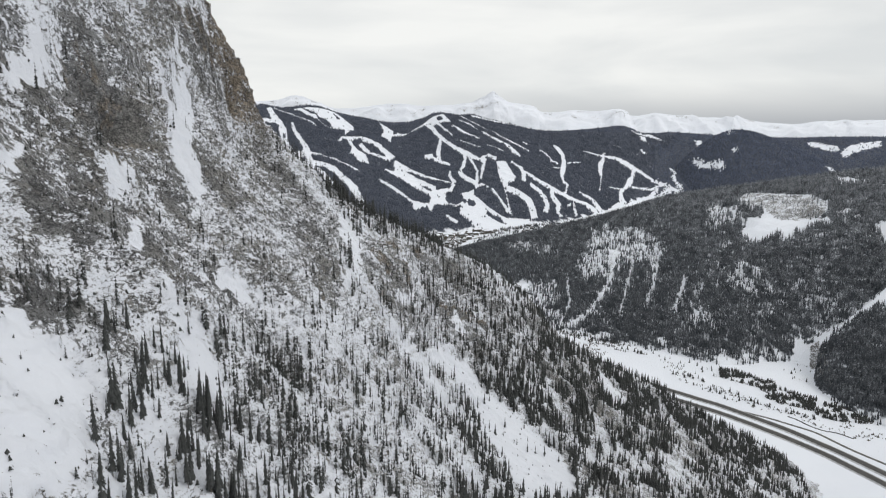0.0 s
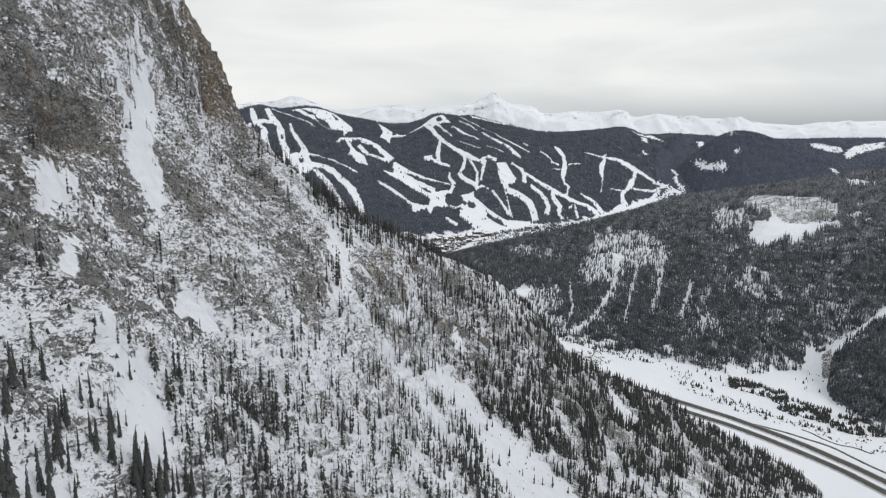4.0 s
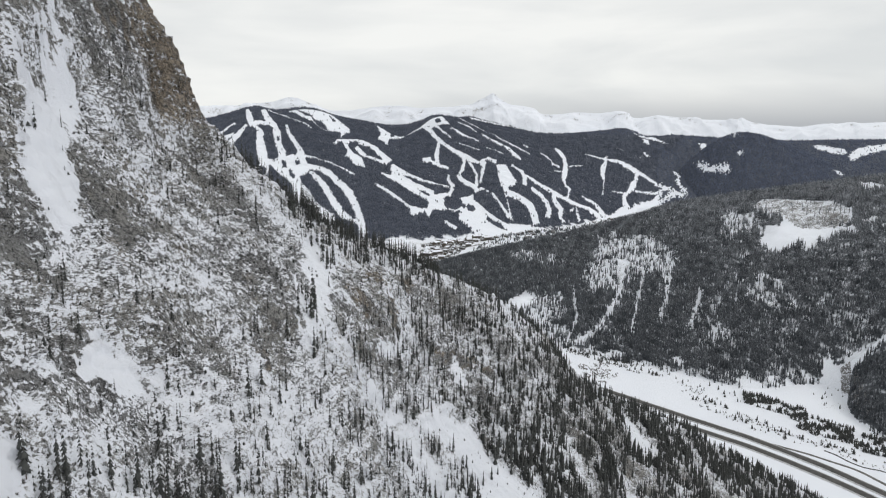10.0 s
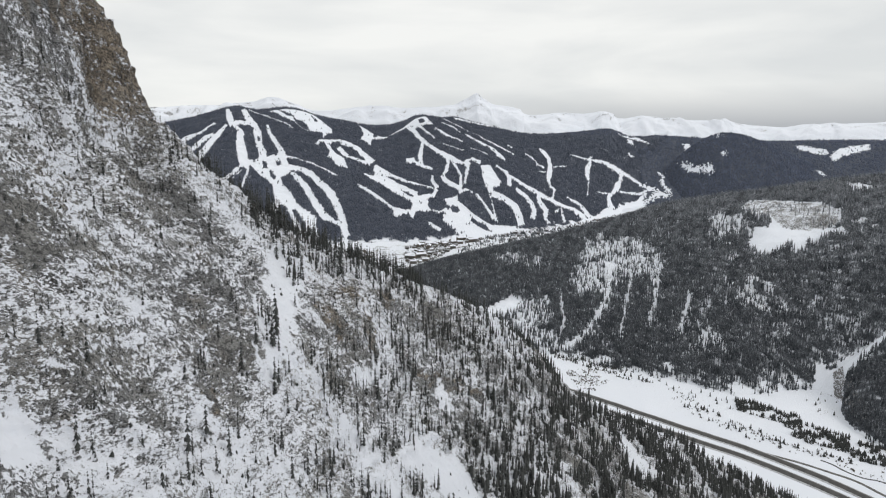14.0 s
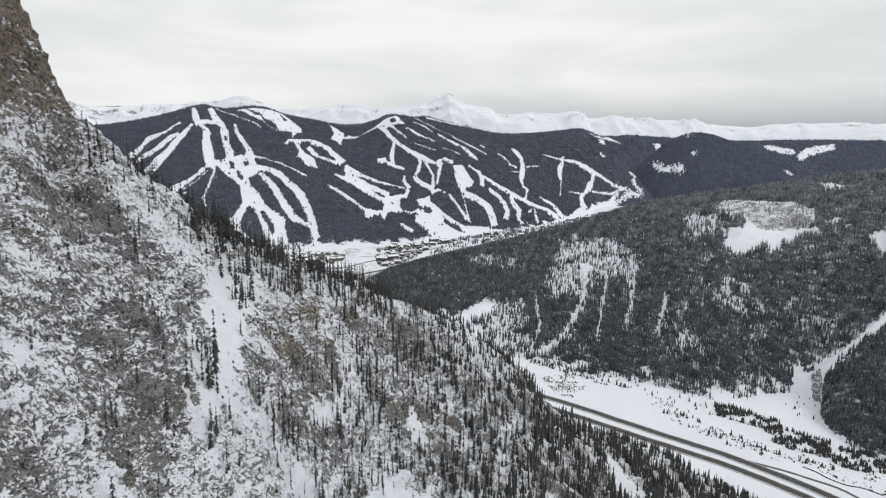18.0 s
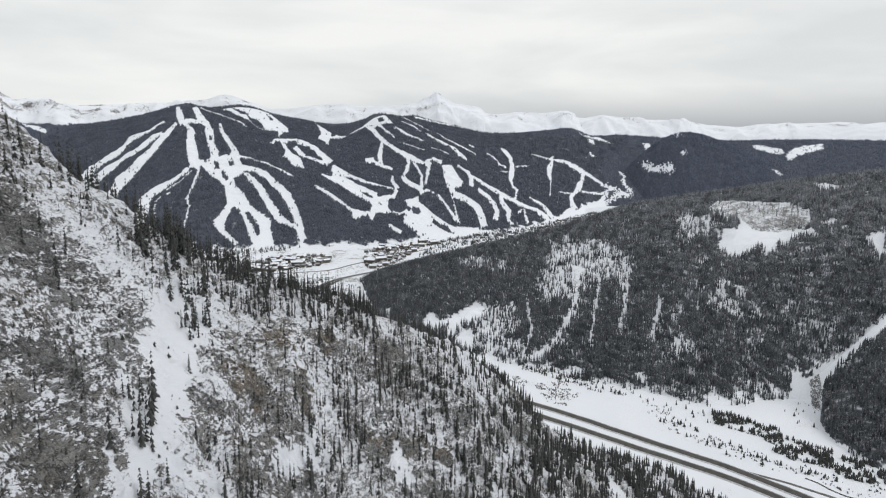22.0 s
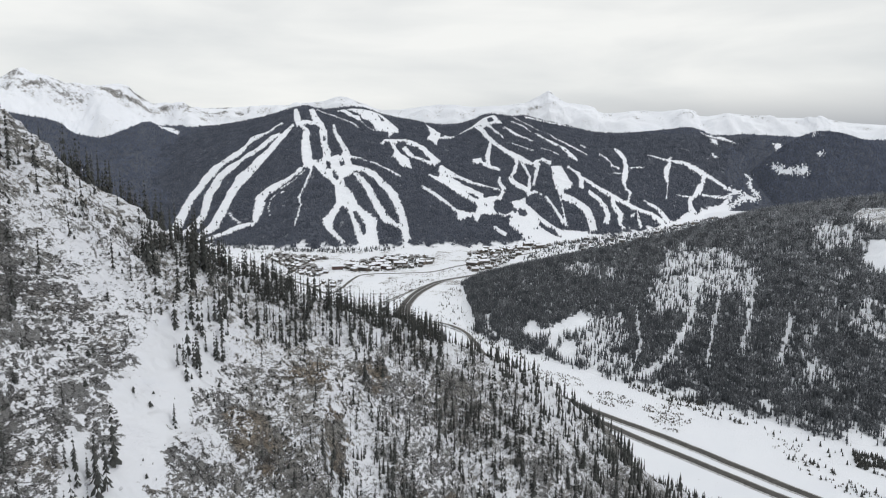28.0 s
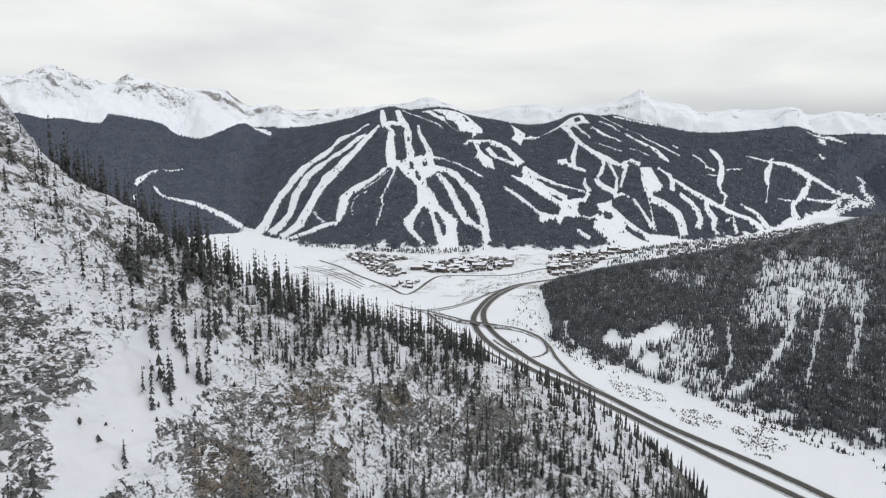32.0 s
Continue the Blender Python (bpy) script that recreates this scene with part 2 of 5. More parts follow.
def sheet(name, X, Y, Z, material, **masks):
    """One mesh from a grid of places, with its masks as attributes of the points."""
    rows, cols = X.shape
    me = bpy.data.meshes.new(name)
    i = np.arange(rows * cols).reshape(rows, cols)
    quads = np.stack([i[:-1, :-1], i[:-1, 1:], i[1:, 1:], i[1:, :-1]], -1).reshape(-1, 4)
    me.vertices.add(rows * cols)
    me.vertices.foreach_set("co", np.stack([X, Y, Z], -1).astype(np.float32).ravel())
    me.loops.add(quads.size)
    me.loops.foreach_set("vertex_index", quads.astype(np.int32).ravel())
    me.polygons.add(len(quads))
    me.polygons.foreach_set("loop_start", np.arange(0, quads.size, 4, dtype=np.int32))
    me.polygons.foreach_set("use_smooth", np.ones(len(quads), bool))
    for key, v in masks.items():
        me.attributes.new(key, "FLOAT", "POINT").data.foreach_set("value", np.broadcast_to(v, X.shape).astype(np.float32).ravel())
    me.materials.append(material)
    me.update()
    me.validate()
    return new(name, me)


# ---- what is cleared, bare or wooded, in plan ----
ISLANDS, STRIPS, CLEARED, CRAGS, GULLIES, BARE, CRAGGY, GROVES = [], [], [], [], [], [], [], []


def cut(pts):
    STRIPS.append([tuple(q) for q in spline(pts, 4 * len(pts))] if len(pts) > 2 else pts)


def clearing(pts):
    CLEARED.append(pts)


def island(pts):
    ISLANDS.append(pts)


def outcrop(pts):
    CRAGS.append(pts)


def gully(pts):
    GULLIES.append(pts)


def bare_rock(pts):
    BARE.append(pts)


def craggy(pts):
    CRAGGY.append(pts)


def grove(pts, density):
    GROVES.append((pts, density / 1000))


# CUTS BEGIN
clearing([(77, 1568), (96, 1630), (109, 1620), (116, 1572), (159, 1594), (205, 1649), (203, 1595), (166, 1548), (137, 1489), (124, 1491), (133, 1546), (104, 1538)])
clearing([(139, 1479), (164, 1524), (182, 1482), (167, 1439), (150, 1440)])
clearing([(-90, 2010), (-62, 1990), (-45, 1834), (-18, 1629), (-60, 1600), (-100, 1800)])
clearing([(-1234, 4055), (-1253, 3832), (-1331, 3792), (-1309, 3580), (-1349, 3521), (-1377, 3405), (-1376, 3254), (-1361, 3108), (-1312, 2924), (-1282, 2789), (-1287, 2711), (-1216, 2628), (-1203, 2702), (-1250, 2866), (-1291, 3024), (-1309, 3169), (-1305, 3305), (-1291, 3421), (-1263, 3505), (-1274, 3688), (-1217, 3754), (-1206, 3993)])
clearing([(-1151, 3762), (-1179, 3706), (-1194, 3571), (-1237, 3479), (-1260, 3366), (-1299, 3283), (-1274, 3076), (-1203, 2895), (-1179, 2823), (-1176, 2730), (-1197, 2678), (-1135, 2597), (-1113, 2649), (-1123, 2754), (-1155, 2857), (-1184, 2953), (-1235, 3198), (-1208, 3283), (-1191, 3399), (-1154, 3501), (-1140, 3637), (-1127, 3709)])
clearing([(-1139, 3954), (-1129, 3744), (-1132, 3605), (-1127, 3457), (-1132, 3283), (-1169, 3188), (-1115, 2928), (-1094, 2793), (-1076, 2684), (-1086, 2628), (-1111, 2601), (-1082, 2559), (-1045, 2572), (-1020, 2624), (-1036, 2735), (-1063, 2877), (-1085, 3074), (-1076, 3210), (-1067, 3362), (-1088, 3543), (-1086, 3672), (-1105, 3895)])
clearing([(-1031, 2748), (-978, 2678), (-939, 2642), (-942, 2660), (-977, 2692), (-1029, 2757)])
clearing([(-862, 3264), (-876, 3155), (-896, 3054), (-923, 3014), (-951, 2952), (-967, 2898), (-936, 2769), (-901, 2662), (-876, 2647), (-889, 2740), (-912, 2845), (-908, 2888), (-888, 2950), (-871, 3011), (-853, 3118), (-840, 3224)])
clearing([(-891, 2657), (-930, 2649), (-959, 2631), (-990, 2595), (-1035, 2568), (-1071, 2546), (-1055, 2522), (-1017, 2540), (-968, 2559), (-935, 2590), (-911, 2612), (-876, 2625)])
clearing([(-826, 3209), (-808, 3110), (-799, 3019), (-790, 2930), (-781, 2854), (-752, 2782), (-738, 2687), (-728, 2621), (-721, 2618), (-731, 2684), (-745, 2781), (-770, 2852), (-782, 2924), (-787, 3009), (-791, 3085), (-810, 3197)])
clearing([(-858, 2930), (-879, 2902), (-894, 2855), (-875, 2761), (-845, 2701), (-842, 2703), (-868, 2759), (-886, 2849), (-874, 2894), (-852, 2919)])
clearing([(-838, 3157), (-853, 3054), (-881, 2943), (-874, 2933), (-847, 3044), (-832, 3148)])
clearing([(-1249, 4338), (-1168, 4071), (-1100, 3892), (-1029, 3759), (-988, 3610), (-924, 3390), (-872, 3244), (-816, 3159), (-821, 3255), (-842, 3282), (-873, 3412), (-937, 3643), (-1016, 3834), (-1087, 3947), (-1127, 4072), (-1218, 4310)])
clearing([(-1136, 4279), (-1055, 4050), (-994, 3929), (-932, 3760), (-880, 3582), (-825, 3426), (-788, 3275), (-735, 3216), (-742, 3307), (-763, 3317), (-791, 3451), (-850, 3607), (-896, 3788), (-988, 4035), (-1042, 4133), (-1128, 4361)])
clearing([(-1098, 3887), (-1042, 3917), (-960, 3887), (-987, 4000), (-1074, 4023), (-1127, 3965)])
clearing([(-908, 3943), (-858, 3768), (-796, 3613), (-740, 3471), (-703, 3350), (-680, 3388), (-722, 3506), (-783, 3648), (-844, 3782), (-890, 3937)])
clearing([(-613, 3126), (-569, 3055), (-529, 2964), (-489, 2874), (-449, 2778), (-402, 2690), (-356, 2657), (-331, 2633), (-328, 2666), (-353, 2693), (-390, 2742), (-427, 2817), (-469, 2906), (-515, 3026), (-559, 3097), (-609, 3153)])
clearing([(-627, 3174), (-558, 3144), (-508, 3087), (-450, 2972), (-408, 2896), (-374, 2810), (-347, 2719), (-326, 2625), (-303, 2536), (-277, 2549), (-298, 2641), (-320, 2737), (-349, 2836), (-384, 2940), (-437, 3032), (-498, 3132), (-562, 3212), (-637, 3240)])
clearing([(-684, 3329), (-622, 3334), (-542, 3270), (-460, 3176), (-402, 3135), (-401, 3153), (-461, 3209), (-544, 3302), (-626, 3367), (-694, 3384)])
clearing([(-1099, 4311), (-933, 4132), (-801, 3932), (-733, 3838), (-733, 3863), (-806, 3970), (-936, 4157), (-1109, 4363)])
clearing([(-556, 3573), (-554, 3655), (-508, 3720), (-455, 3729), (-461, 3771), (-514, 3760), (-570, 3721), (-571, 3597)])
clearing([(-456, 3706), (-402, 3669), (-353, 3596), (-313, 3516), (-274, 3362), (-256, 3515), (-297, 3589), (-345, 3683), (-403, 3760), (-456, 3765)])
clearing([(-462, 3591), (-414, 3473), (-340, 3423), (-288, 3364), (-293, 3478), (-344, 3516), (-413, 3573), (-454, 3677)])
clearing([(-251, 3305), (-210, 3296), (-153, 3231), (-86, 3165), (-24, 3147), (35, 3093), (37, 3134), (-23, 3174), (-84, 3204), (-149, 3284), (-206, 3362), (-251, 3443)])
clearing([(-244, 3229), (-187, 3161), (-141, 3103), (-82, 3032), (-39, 2972), (-31, 3048), (-76, 3110), (-134, 3162), (-183, 3262), (-239, 3325)])
clearing([(-286, 3196), (-246, 3159), (-180, 3074), (-128, 2989), (-78, 2926), (-53, 2907), (-47, 2951), (-69, 2980), (-120, 3088), (-173, 3141), (-246, 3237), (-287, 3247)])
clearing([(-306, 3057), (-263, 2987), (-224, 2944), (-185, 2888), (-145, 2814), (-110, 2777), (-106, 2818), (-140, 2847), (-178, 2914), (-218, 2978), (-260, 3031), (-304, 3087)])
clearing([(-92, 4186), (-62, 3996), (-25, 3894), (22, 3745), (64, 3658), (111, 3560), (158, 3515), (209, 3463), (216, 3501), (167, 3557), (127, 3638), (77, 3711), (34, 3800), (-11, 3931), (-40, 4056), (-66, 4210)])
clearing([(-20, 3890), (-31, 3768), (-40, 3619), (-28, 3480), (-11, 3413), (-2, 3453), (-9, 3515), (-15, 3619), (-8, 3734), (-3, 3858)])
clearing([(-56, 3493), (-9, 3419), (36, 3407), (39, 3441), (-5, 3502), (-52, 3538)])
clearing([(108, 3575), (109, 3514), (98, 3422), (71, 3281), (106, 3178), (152, 3125), (162, 3163), (121, 3239), (95, 3300), (115, 3394), (127, 3503), (129, 3572)])
clearing([(137, 3518), (154, 3418), (167, 3314), (157, 3181), (152, 3113), (165, 3107), (173, 3180), (182, 3325), (166, 3436), (151, 3533)])
clearing([(217, 3522), (204, 3441), (192, 3325), (178, 3188), (189, 3181), (205, 3309), (222, 3422), (236, 3502)])
clearing([(154, 3069), (186, 3124), (217, 3089), (221, 3107), (187, 3152), (148, 3111)])
clearing([(202, 3503), (247, 3525), (280, 3492), (291, 3538), (250, 3569), (200, 3532)])
clearing([(295, 3074), (351, 3031), (380, 2961), (384, 2883), (380, 2786), (415, 2819), (418, 2916), (414, 3029), (372, 3103), (311, 3142)])
clearing([(288, 3100), (292, 3002), (289, 2898), (289, 2799), (302, 2812), (298, 2904), (298, 3006), (295, 3107)])
clearing([(225, 3082), (252, 2980), (274, 2858), (280, 2817), (295, 2839), (288, 2881), (262, 2996), (235, 3097)])
clearing([(27, 2827), (61, 2821), (95, 2878), (90, 2908), (60, 2841), (30, 2851)])
clearing([(31, 3312), (25, 3237), (41, 3140), (36, 3058), (20, 3004), (33, 2974), (52, 3042), (64, 3159), (39, 3244), (41, 3302)])
clearing([(-48, 4198), (6, 4022), (53, 3883), (58, 3894), (13, 4041), (-35, 4227)])
clearing([(50, 4054), (102, 3947), (169, 3888), (212, 3849), (216, 3878), (175, 3922), (109, 3983), (58, 4108)])
clearing([(100, 4240), (178, 4171), (244, 3969), (298, 3891), (335, 3819), (372, 3731), (392, 3668), (427, 3628), (437, 3662), (413, 3731), (389, 3796), (345, 3868), (305, 3923), (251, 3998), (182, 4199), (104, 4285)])
clearing([(118, 4363), (225, 4178), (332, 3958), (397, 3875), (462, 3823), (502, 3807), (510, 3847), (472, 3872), (406, 3922), (337, 3976), (228, 4191), (121, 4390)])
clearing([(98, 3789), (152, 3721), (205, 3668), (208, 3682), (154, 3739), (99, 3802)])
clearing([(238, 3773), (288, 3703), (335, 3678), (338, 3691), (291, 3721), (240, 3793)])
clearing([(183, 4359), (263, 4340), (362, 4370), (445, 4393), (513, 4430), (186, 4400)])
clearing([(479, 3974), (505, 3955), (513, 3988), (485, 4002)])
clearing([(567, 3891), (603, 3853), (616, 3729), (653, 3727), (664, 3773), (629, 3762), (621, 3923), (581, 3949)])
clearing([(683, 4098), (698, 4040), (711, 3958), (688, 3798), (651, 3640), (627, 3497), (627, 3412), (637, 3378), (618, 3290), (598, 3225), (606, 3223), (627, 3289), (659, 3412), (644, 3454), (652, 3529), (684, 3654), (722, 3838), (739, 4005), (731, 4139), (698, 4150)])
clearing([(723, 3810), (778, 3889), (833, 3958), (841, 3995), (785, 3927), (727, 3838)])
clearing([(598, 3620), (669, 3657), (675, 3692), (602, 3639)])
clearing([(1014, 4184), (1004, 4141), (954, 4038), (933, 3941), (920, 3818), (879, 3656), (838, 3500), (846, 3506), (888, 3665), (941, 3859), (966, 3966), (985, 4033), (1019, 4135), (1029, 4188)])
clearing([(885, 4155), (956, 4150), (1011, 4138), (1081, 4138), (1124, 4104), (1171, 4070), (1228, 4063), (1281, 4051), (1331, 4039), (1365, 4015), (1400, 3998), (1409, 4016), (1376, 4034), (1346, 4064), (1295, 4076), (1243, 4089), (1194, 4109), (1148, 4149), (1090, 4163), (1017, 4158), (962, 4169), (889, 4167)])
clearing([(1170, 4066), (1154, 4012), (1120, 3963), (1083, 3888), (1010, 3743), (952, 3517), (946, 3429), (998, 3529), (1003, 3607), (1038, 3764), (1096, 3872), (1147, 3952), (1172, 4011), (1195, 4068)])
clearing([(1110, 3895), (1167, 3920), (1264, 3972), (1318, 4015), (1349, 4018), (1352, 4035), (1318, 4030), (1267, 3988), (1173, 3938), (1121, 3921)])
clearing([(920, 3634), (1000, 3743), (1105, 3884), (1108, 3902), (1010, 3782), (934, 3684)])
clearing([(1425, 4128), (1454, 4122), (1426, 4074), (1432, 4032), (1441, 4001), (1470, 4001), (1478, 4017), (1461, 4034), (1448, 4044), (1450, 4076), (1468, 4131), (1436, 4152)])
clearing([(1464, 3990), (1389, 4005), (1314, 3973), (1230, 3914), (1129, 3795), (996, 3509), (879, 3339), (771, 3172), (675, 3026), (593, 2922), (520, 2847), (518, 2823), (588, 2885), (666, 2964), (762, 3102), (868, 3264), (980, 3426), (1231, 3887), (1314, 3946), (1384, 3973), (1455, 3964)])
clearing([(1324, 4021), (1266, 3962), (1222, 3904), (1239, 3897), (1281, 3954), (1332, 4003)])
clearing([(866, 3294), (918, 3394), (959, 3433), (984, 3523), (927, 3449), (865, 3336)])
clearing([(359, 3494), (410, 3357), (486, 3266), (542, 3210), (593, 3176), (637, 3162), (693, 3172), (724, 3126), (721, 3077), (754, 3136), (756, 3200), (716, 3241), (655, 3225), (615, 3245), (562, 3270), (504, 3326), (423, 3403), (370, 3530)])
clearing([(404, 3417), (399, 3316), (390, 3233), (412, 3243), (423, 3340), (418, 3430)])
clearing([(424, 3210), (457, 3142), (471, 3059), (471, 2990), (448, 2909), (470, 2904), (494, 3006), (496, 3104), (476, 3191), (436, 3244)])
clearing([(528, 3221), (515, 3109), (529, 3033), (510, 2932), (528, 2890), (541, 2919), (530, 2955), (561, 3078), (542, 3157), (550, 3245)])
clearing([(591, 3058), (624, 3127), (610, 3038), (603, 2952), (622, 2980), (627, 3062), (638, 3171), (590, 3083)])
clearing([(696, 3342), (725, 3320), (749, 3283), (756, 3221), (761, 3153), (795, 3221), (786, 3283), (773, 3339), (740, 3360), (706, 3373)])
clearing([(691, 3176), (704, 3126), (724, 3168), (718, 3236)])
clearing([(275, 2690), (325, 2700), (398, 2749), (459, 2770), (516, 2813), (519, 2837), (464, 2798), (404, 2788), (332, 2760), (283, 2753)])
clearing([(-873, 3299), (-785, 3333), (-714, 3440), (-645, 3265), (-614, 3187), (-616, 3115), (-654, 3101), (-614, 3000), (-562, 2904), (-523, 2814), (-486, 2766), (-458, 2741), (-426, 2711), (-420, 2636), (-386, 2509), (-426, 2485), (-454, 2479), (-478, 2556), (-517, 2661), (-560, 2775), (-586, 2807), (-590, 2751), (-586, 2651), (-575, 2608), (-540, 2555), (-508, 2510), (-520, 2500), (-572, 2564), (-617, 2626), (-632, 2682), (-621, 2747), (-618, 2825), (-640, 2912), (-664, 2994), (-703, 3056), (-749, 3100), (-805, 3207)])
clearing([(-978, 4316), (-822, 4074), (-723, 3926), (-640, 3827), (-572, 3832), (-554, 3748), (-528, 3949), (-549, 4060), (-707, 4401)])
clearing([(-544, 3686), (-503, 3728), (-463, 3514), (-405, 3444), (-368, 3262), (-406, 3269), (-448, 3356), (-480, 3385), (-480, 3479)])
clearing([(-52, 2983), (25, 3042), (18, 2959), (10, 2884), (29, 2829), (-5, 2815), (-36, 2804), (-49, 2722), (-66, 2778), (-120, 2726), (-134, 2808), (-110, 2824), (-60, 2821), (-53, 2892)])
clearing([(-428, 4387), (-326, 4156), (-242, 4051), (-156, 4247), (-98, 4334), (3, 4380), (54, 4143), (-40, 4178), (-89, 4130), (-116, 4231), (-197, 4131), (-245, 3969), (-306, 3958), (-294, 3742), (-372, 3908), (-365, 4064)])
clearing([(-102, 3580), (-56, 3588), (-46, 3518), (-74, 3479), (-99, 3504)])
clearing([(284, 3492), (334, 3508), (351, 3359), (366, 3254), (346, 3194), (316, 3162), (312, 3103), (292, 3113), (282, 3170), (276, 3288)])
clearing([(78, 2994), (146, 3063), (144, 3002), (190, 2898), (236, 2814), (271, 2769), (375, 2796), (366, 2723), (293, 2684), (225, 2635), (163, 2574), (129, 2617), (107, 2685), (69, 2746), (77, 2852), (110, 2905)])
clearing([(10, 2726), (51, 2683), (71, 2646), (42, 2645), (15, 2693)])
island([(-1079, 3669), (-1098, 3807), (-1083, 3886), (-1029, 3784), (-987, 3626), (-1032, 3593)])
island([(-1024, 3876), (-1000, 3896), (-958, 3865), (-933, 3750), (-963, 3735)])
island([(-967, 3684), (-942, 3695), (-924, 3654), (-895, 3520), (-873, 3535), (-818, 3402), (-800, 3314), (-845, 3316), (-908, 3512)])
island([(-906, 3875), (-888, 3869), (-832, 3677), (-775, 3569), (-723, 3363), (-778, 3466), (-836, 3635)])
island([(-773, 3287), (-755, 3282), (-725, 3178), (-747, 3200)])
island([(-708, 3143), (-696, 3148), (-664, 3082), (-668, 3055), (-694, 3099)])
island([(-825, 3315), (-813, 3310), (-799, 3262), (-814, 3277)])
island([(-707, 3274), (-690, 3283), (-674, 3240), (-690, 3229)])
island([(-897, 3700), (-884, 3699), (-866, 3642), (-879, 3646)])
island([(-540, 2779), (-515, 2748), (-483, 2695), (-461, 2639), (-448, 2571), (-456, 2569), (-485, 2644), (-517, 2709)])
island([(-802, 4168), (-750, 4055), (-709, 4016), (-640, 3864), (-683, 3885), (-729, 3940)])
island([(-933, 4355), (-848, 4223), (-782, 4157), (-833, 4155)])
island([(-704, 4285), (-649, 4176), (-664, 4145)])
island([(-419, 3642), (-392, 3675), (-352, 3595), (-354, 3517), (-390, 3518)])
island([(-506, 3676), (-492, 3682), (-463, 3552), (-482, 3562)])
island([(110, 2916), (132, 2930), (150, 2891), (134, 2856), (111, 2865)])
island([(190, 2831), (214, 2784), (242, 2758), (267, 2691), (244, 2697), (212, 2741), (189, 2775)])
island([(-178, 4350), (-145, 4352), (-131, 4274), (-163, 4268)])
island([(-309, 4120), (-286, 4151), (-284, 4054), (-303, 4019)])
island([(-45, 4325), (-15, 4321), (-1, 4222), (-32, 4228)])
island([(-39, 3835), (-25, 3845), (-26, 3794), (-38, 3784)])
clearing([(-2109, 3280), (-2085, 3155), (-2070, 3062), (-2036, 2996), (-2010, 2984), (-2031, 3034), (-2059, 3129), (-2088, 3258)])
clearing([(-1982, 3052), (-1922, 3007), (-1849, 2967), (-1767, 2953), (-1663, 2921), (-1555, 2855), (-1453, 2793), (-1375, 2744), (-1322, 2718), (-1233, 2648), (-1256, 2713), (-1339, 2774), (-1393, 2804), (-1477, 2859), (-1576, 2908), (-1694, 2981), (-1805, 3015), (-1873, 3008), (-1934, 3036), (-1988, 3070)])
clearing([(-1959, 2884), (-1886, 2789), (-1882, 2798), (-1954, 2891)])
clearing([(-2100, 3316), (-2072, 3446), (-2085, 3466), (-2113, 3335)])
clearing([(-2320, 4105), (-2390, 4058), (-2456, 4038)])
clearing([(-2114, 4240), (-2071, 4272), (-2016, 4280), (-1935, 4213), (-1915, 4141), (-1998, 4206), (-2068, 4228)])
clearing([(1545, 4104), (1584, 4082), (1626, 4027), (1703, 3995), (1709, 3963), (1676, 3963), (1610, 4007), (1554, 4069)])
clearing([(1691, 4438), (1743, 4438), (1625, 4147), (1684, 4378)])
clearing([(2460, 4475), (2536, 4490), (2614, 4363), (2583, 4278), (2532, 4282), (2486, 4362), (2455, 4410)])
clearing([(2518, 4136), (2633, 4212), (2887, 4346), (2980, 4490), (2839, 4428), (2678, 4348), (2579, 4258)])
clearing([(2338, 4012), (2369, 3996), (2364, 3939), (2334, 3945)])
clearing([(1756, 4135), (1806, 4139), (1835, 4144), (1786, 4124)])
clearing([(1330, 4466), (1364, 4452), (1357, 4377), (1327, 4400)])
clearing([(1289, 4292), (1324, 4273), (1290, 4254)])
clearing([(1765, 4029), (1817, 4034), (1800, 4014), (1766, 4016)])
clearing([(1286, 4584), (1316, 4483), (1413, 4452), (1482, 4430), (1416, 4500), (1358, 4487)])
clearing([(442, 1688), (424, 1627), (402, 1558), (375, 1498), (352, 1460), (329, 1428), (307, 1403), (276, 1388), (240, 1381), (239, 1369), (275, 1368), (309, 1383), (334, 1411), (358, 1444), (385, 1489), (413, 1546), (434, 1617), (454, 1681)])
clearing([(411, 1710), (398, 1638), (391, 1556), (400, 1558), (406, 1641), (418, 1703)])
clearing([(475, 1620), (454, 1555), (427, 1494), (404, 1431), (383, 1380), (386, 1376), (409, 1427), (433, 1490), (460, 1551), (481, 1615)])
clearing([(544, 1626), (517, 1553), (490, 1493), (458, 1429), (439, 1383), (442, 1380), (463, 1424), (495, 1486), (526, 1548), (550, 1617)])
clearing([(556, 1478), (536, 1436), (517, 1398), (495, 1361), (482, 1336), (484, 1334), (499, 1357), (521, 1392), (544, 1430), (560, 1465)])
clearing([(314, 1626), (297, 1529), (288, 1462), (272, 1420), (255, 1391), (259, 1383), (277, 1414), (294, 1459), (303, 1527), (318, 1625)])
clearing([(347, 1442), (333, 1395), (336, 1393), (351, 1440)])
clearing([(728, 1319), (745, 1331), (765, 1341), (764, 1344), (744, 1338), (726, 1324)])
clearing([(546, 1345), (517, 1298), (520, 1294), (549, 1341)])
clearing([(676, 1297), (639, 1264), (640, 1261), (677, 1294)])
clearing([(716, 1556), (761, 1617), (785, 1595), (810, 1642), (828, 1596), (858, 1530), (890, 1490), (887, 1469), (861, 1492), (845, 1495), (816, 1475), (818, 1500), (796, 1470), (779, 1473), (785, 1510), (762, 1500), (738, 1500), (722, 1521)])
clearing([(1024, 1709), (1060, 1620), (1026, 1623), (1006, 1645)])
clearing([(426, 1264), (447, 1276), (442, 1232), (450, 1209)])
clearing([(342, 1329), (358, 1309), (332, 1295)])
clearing([(501, 1170), (533, 1199), (546, 1204), (520, 1167)])
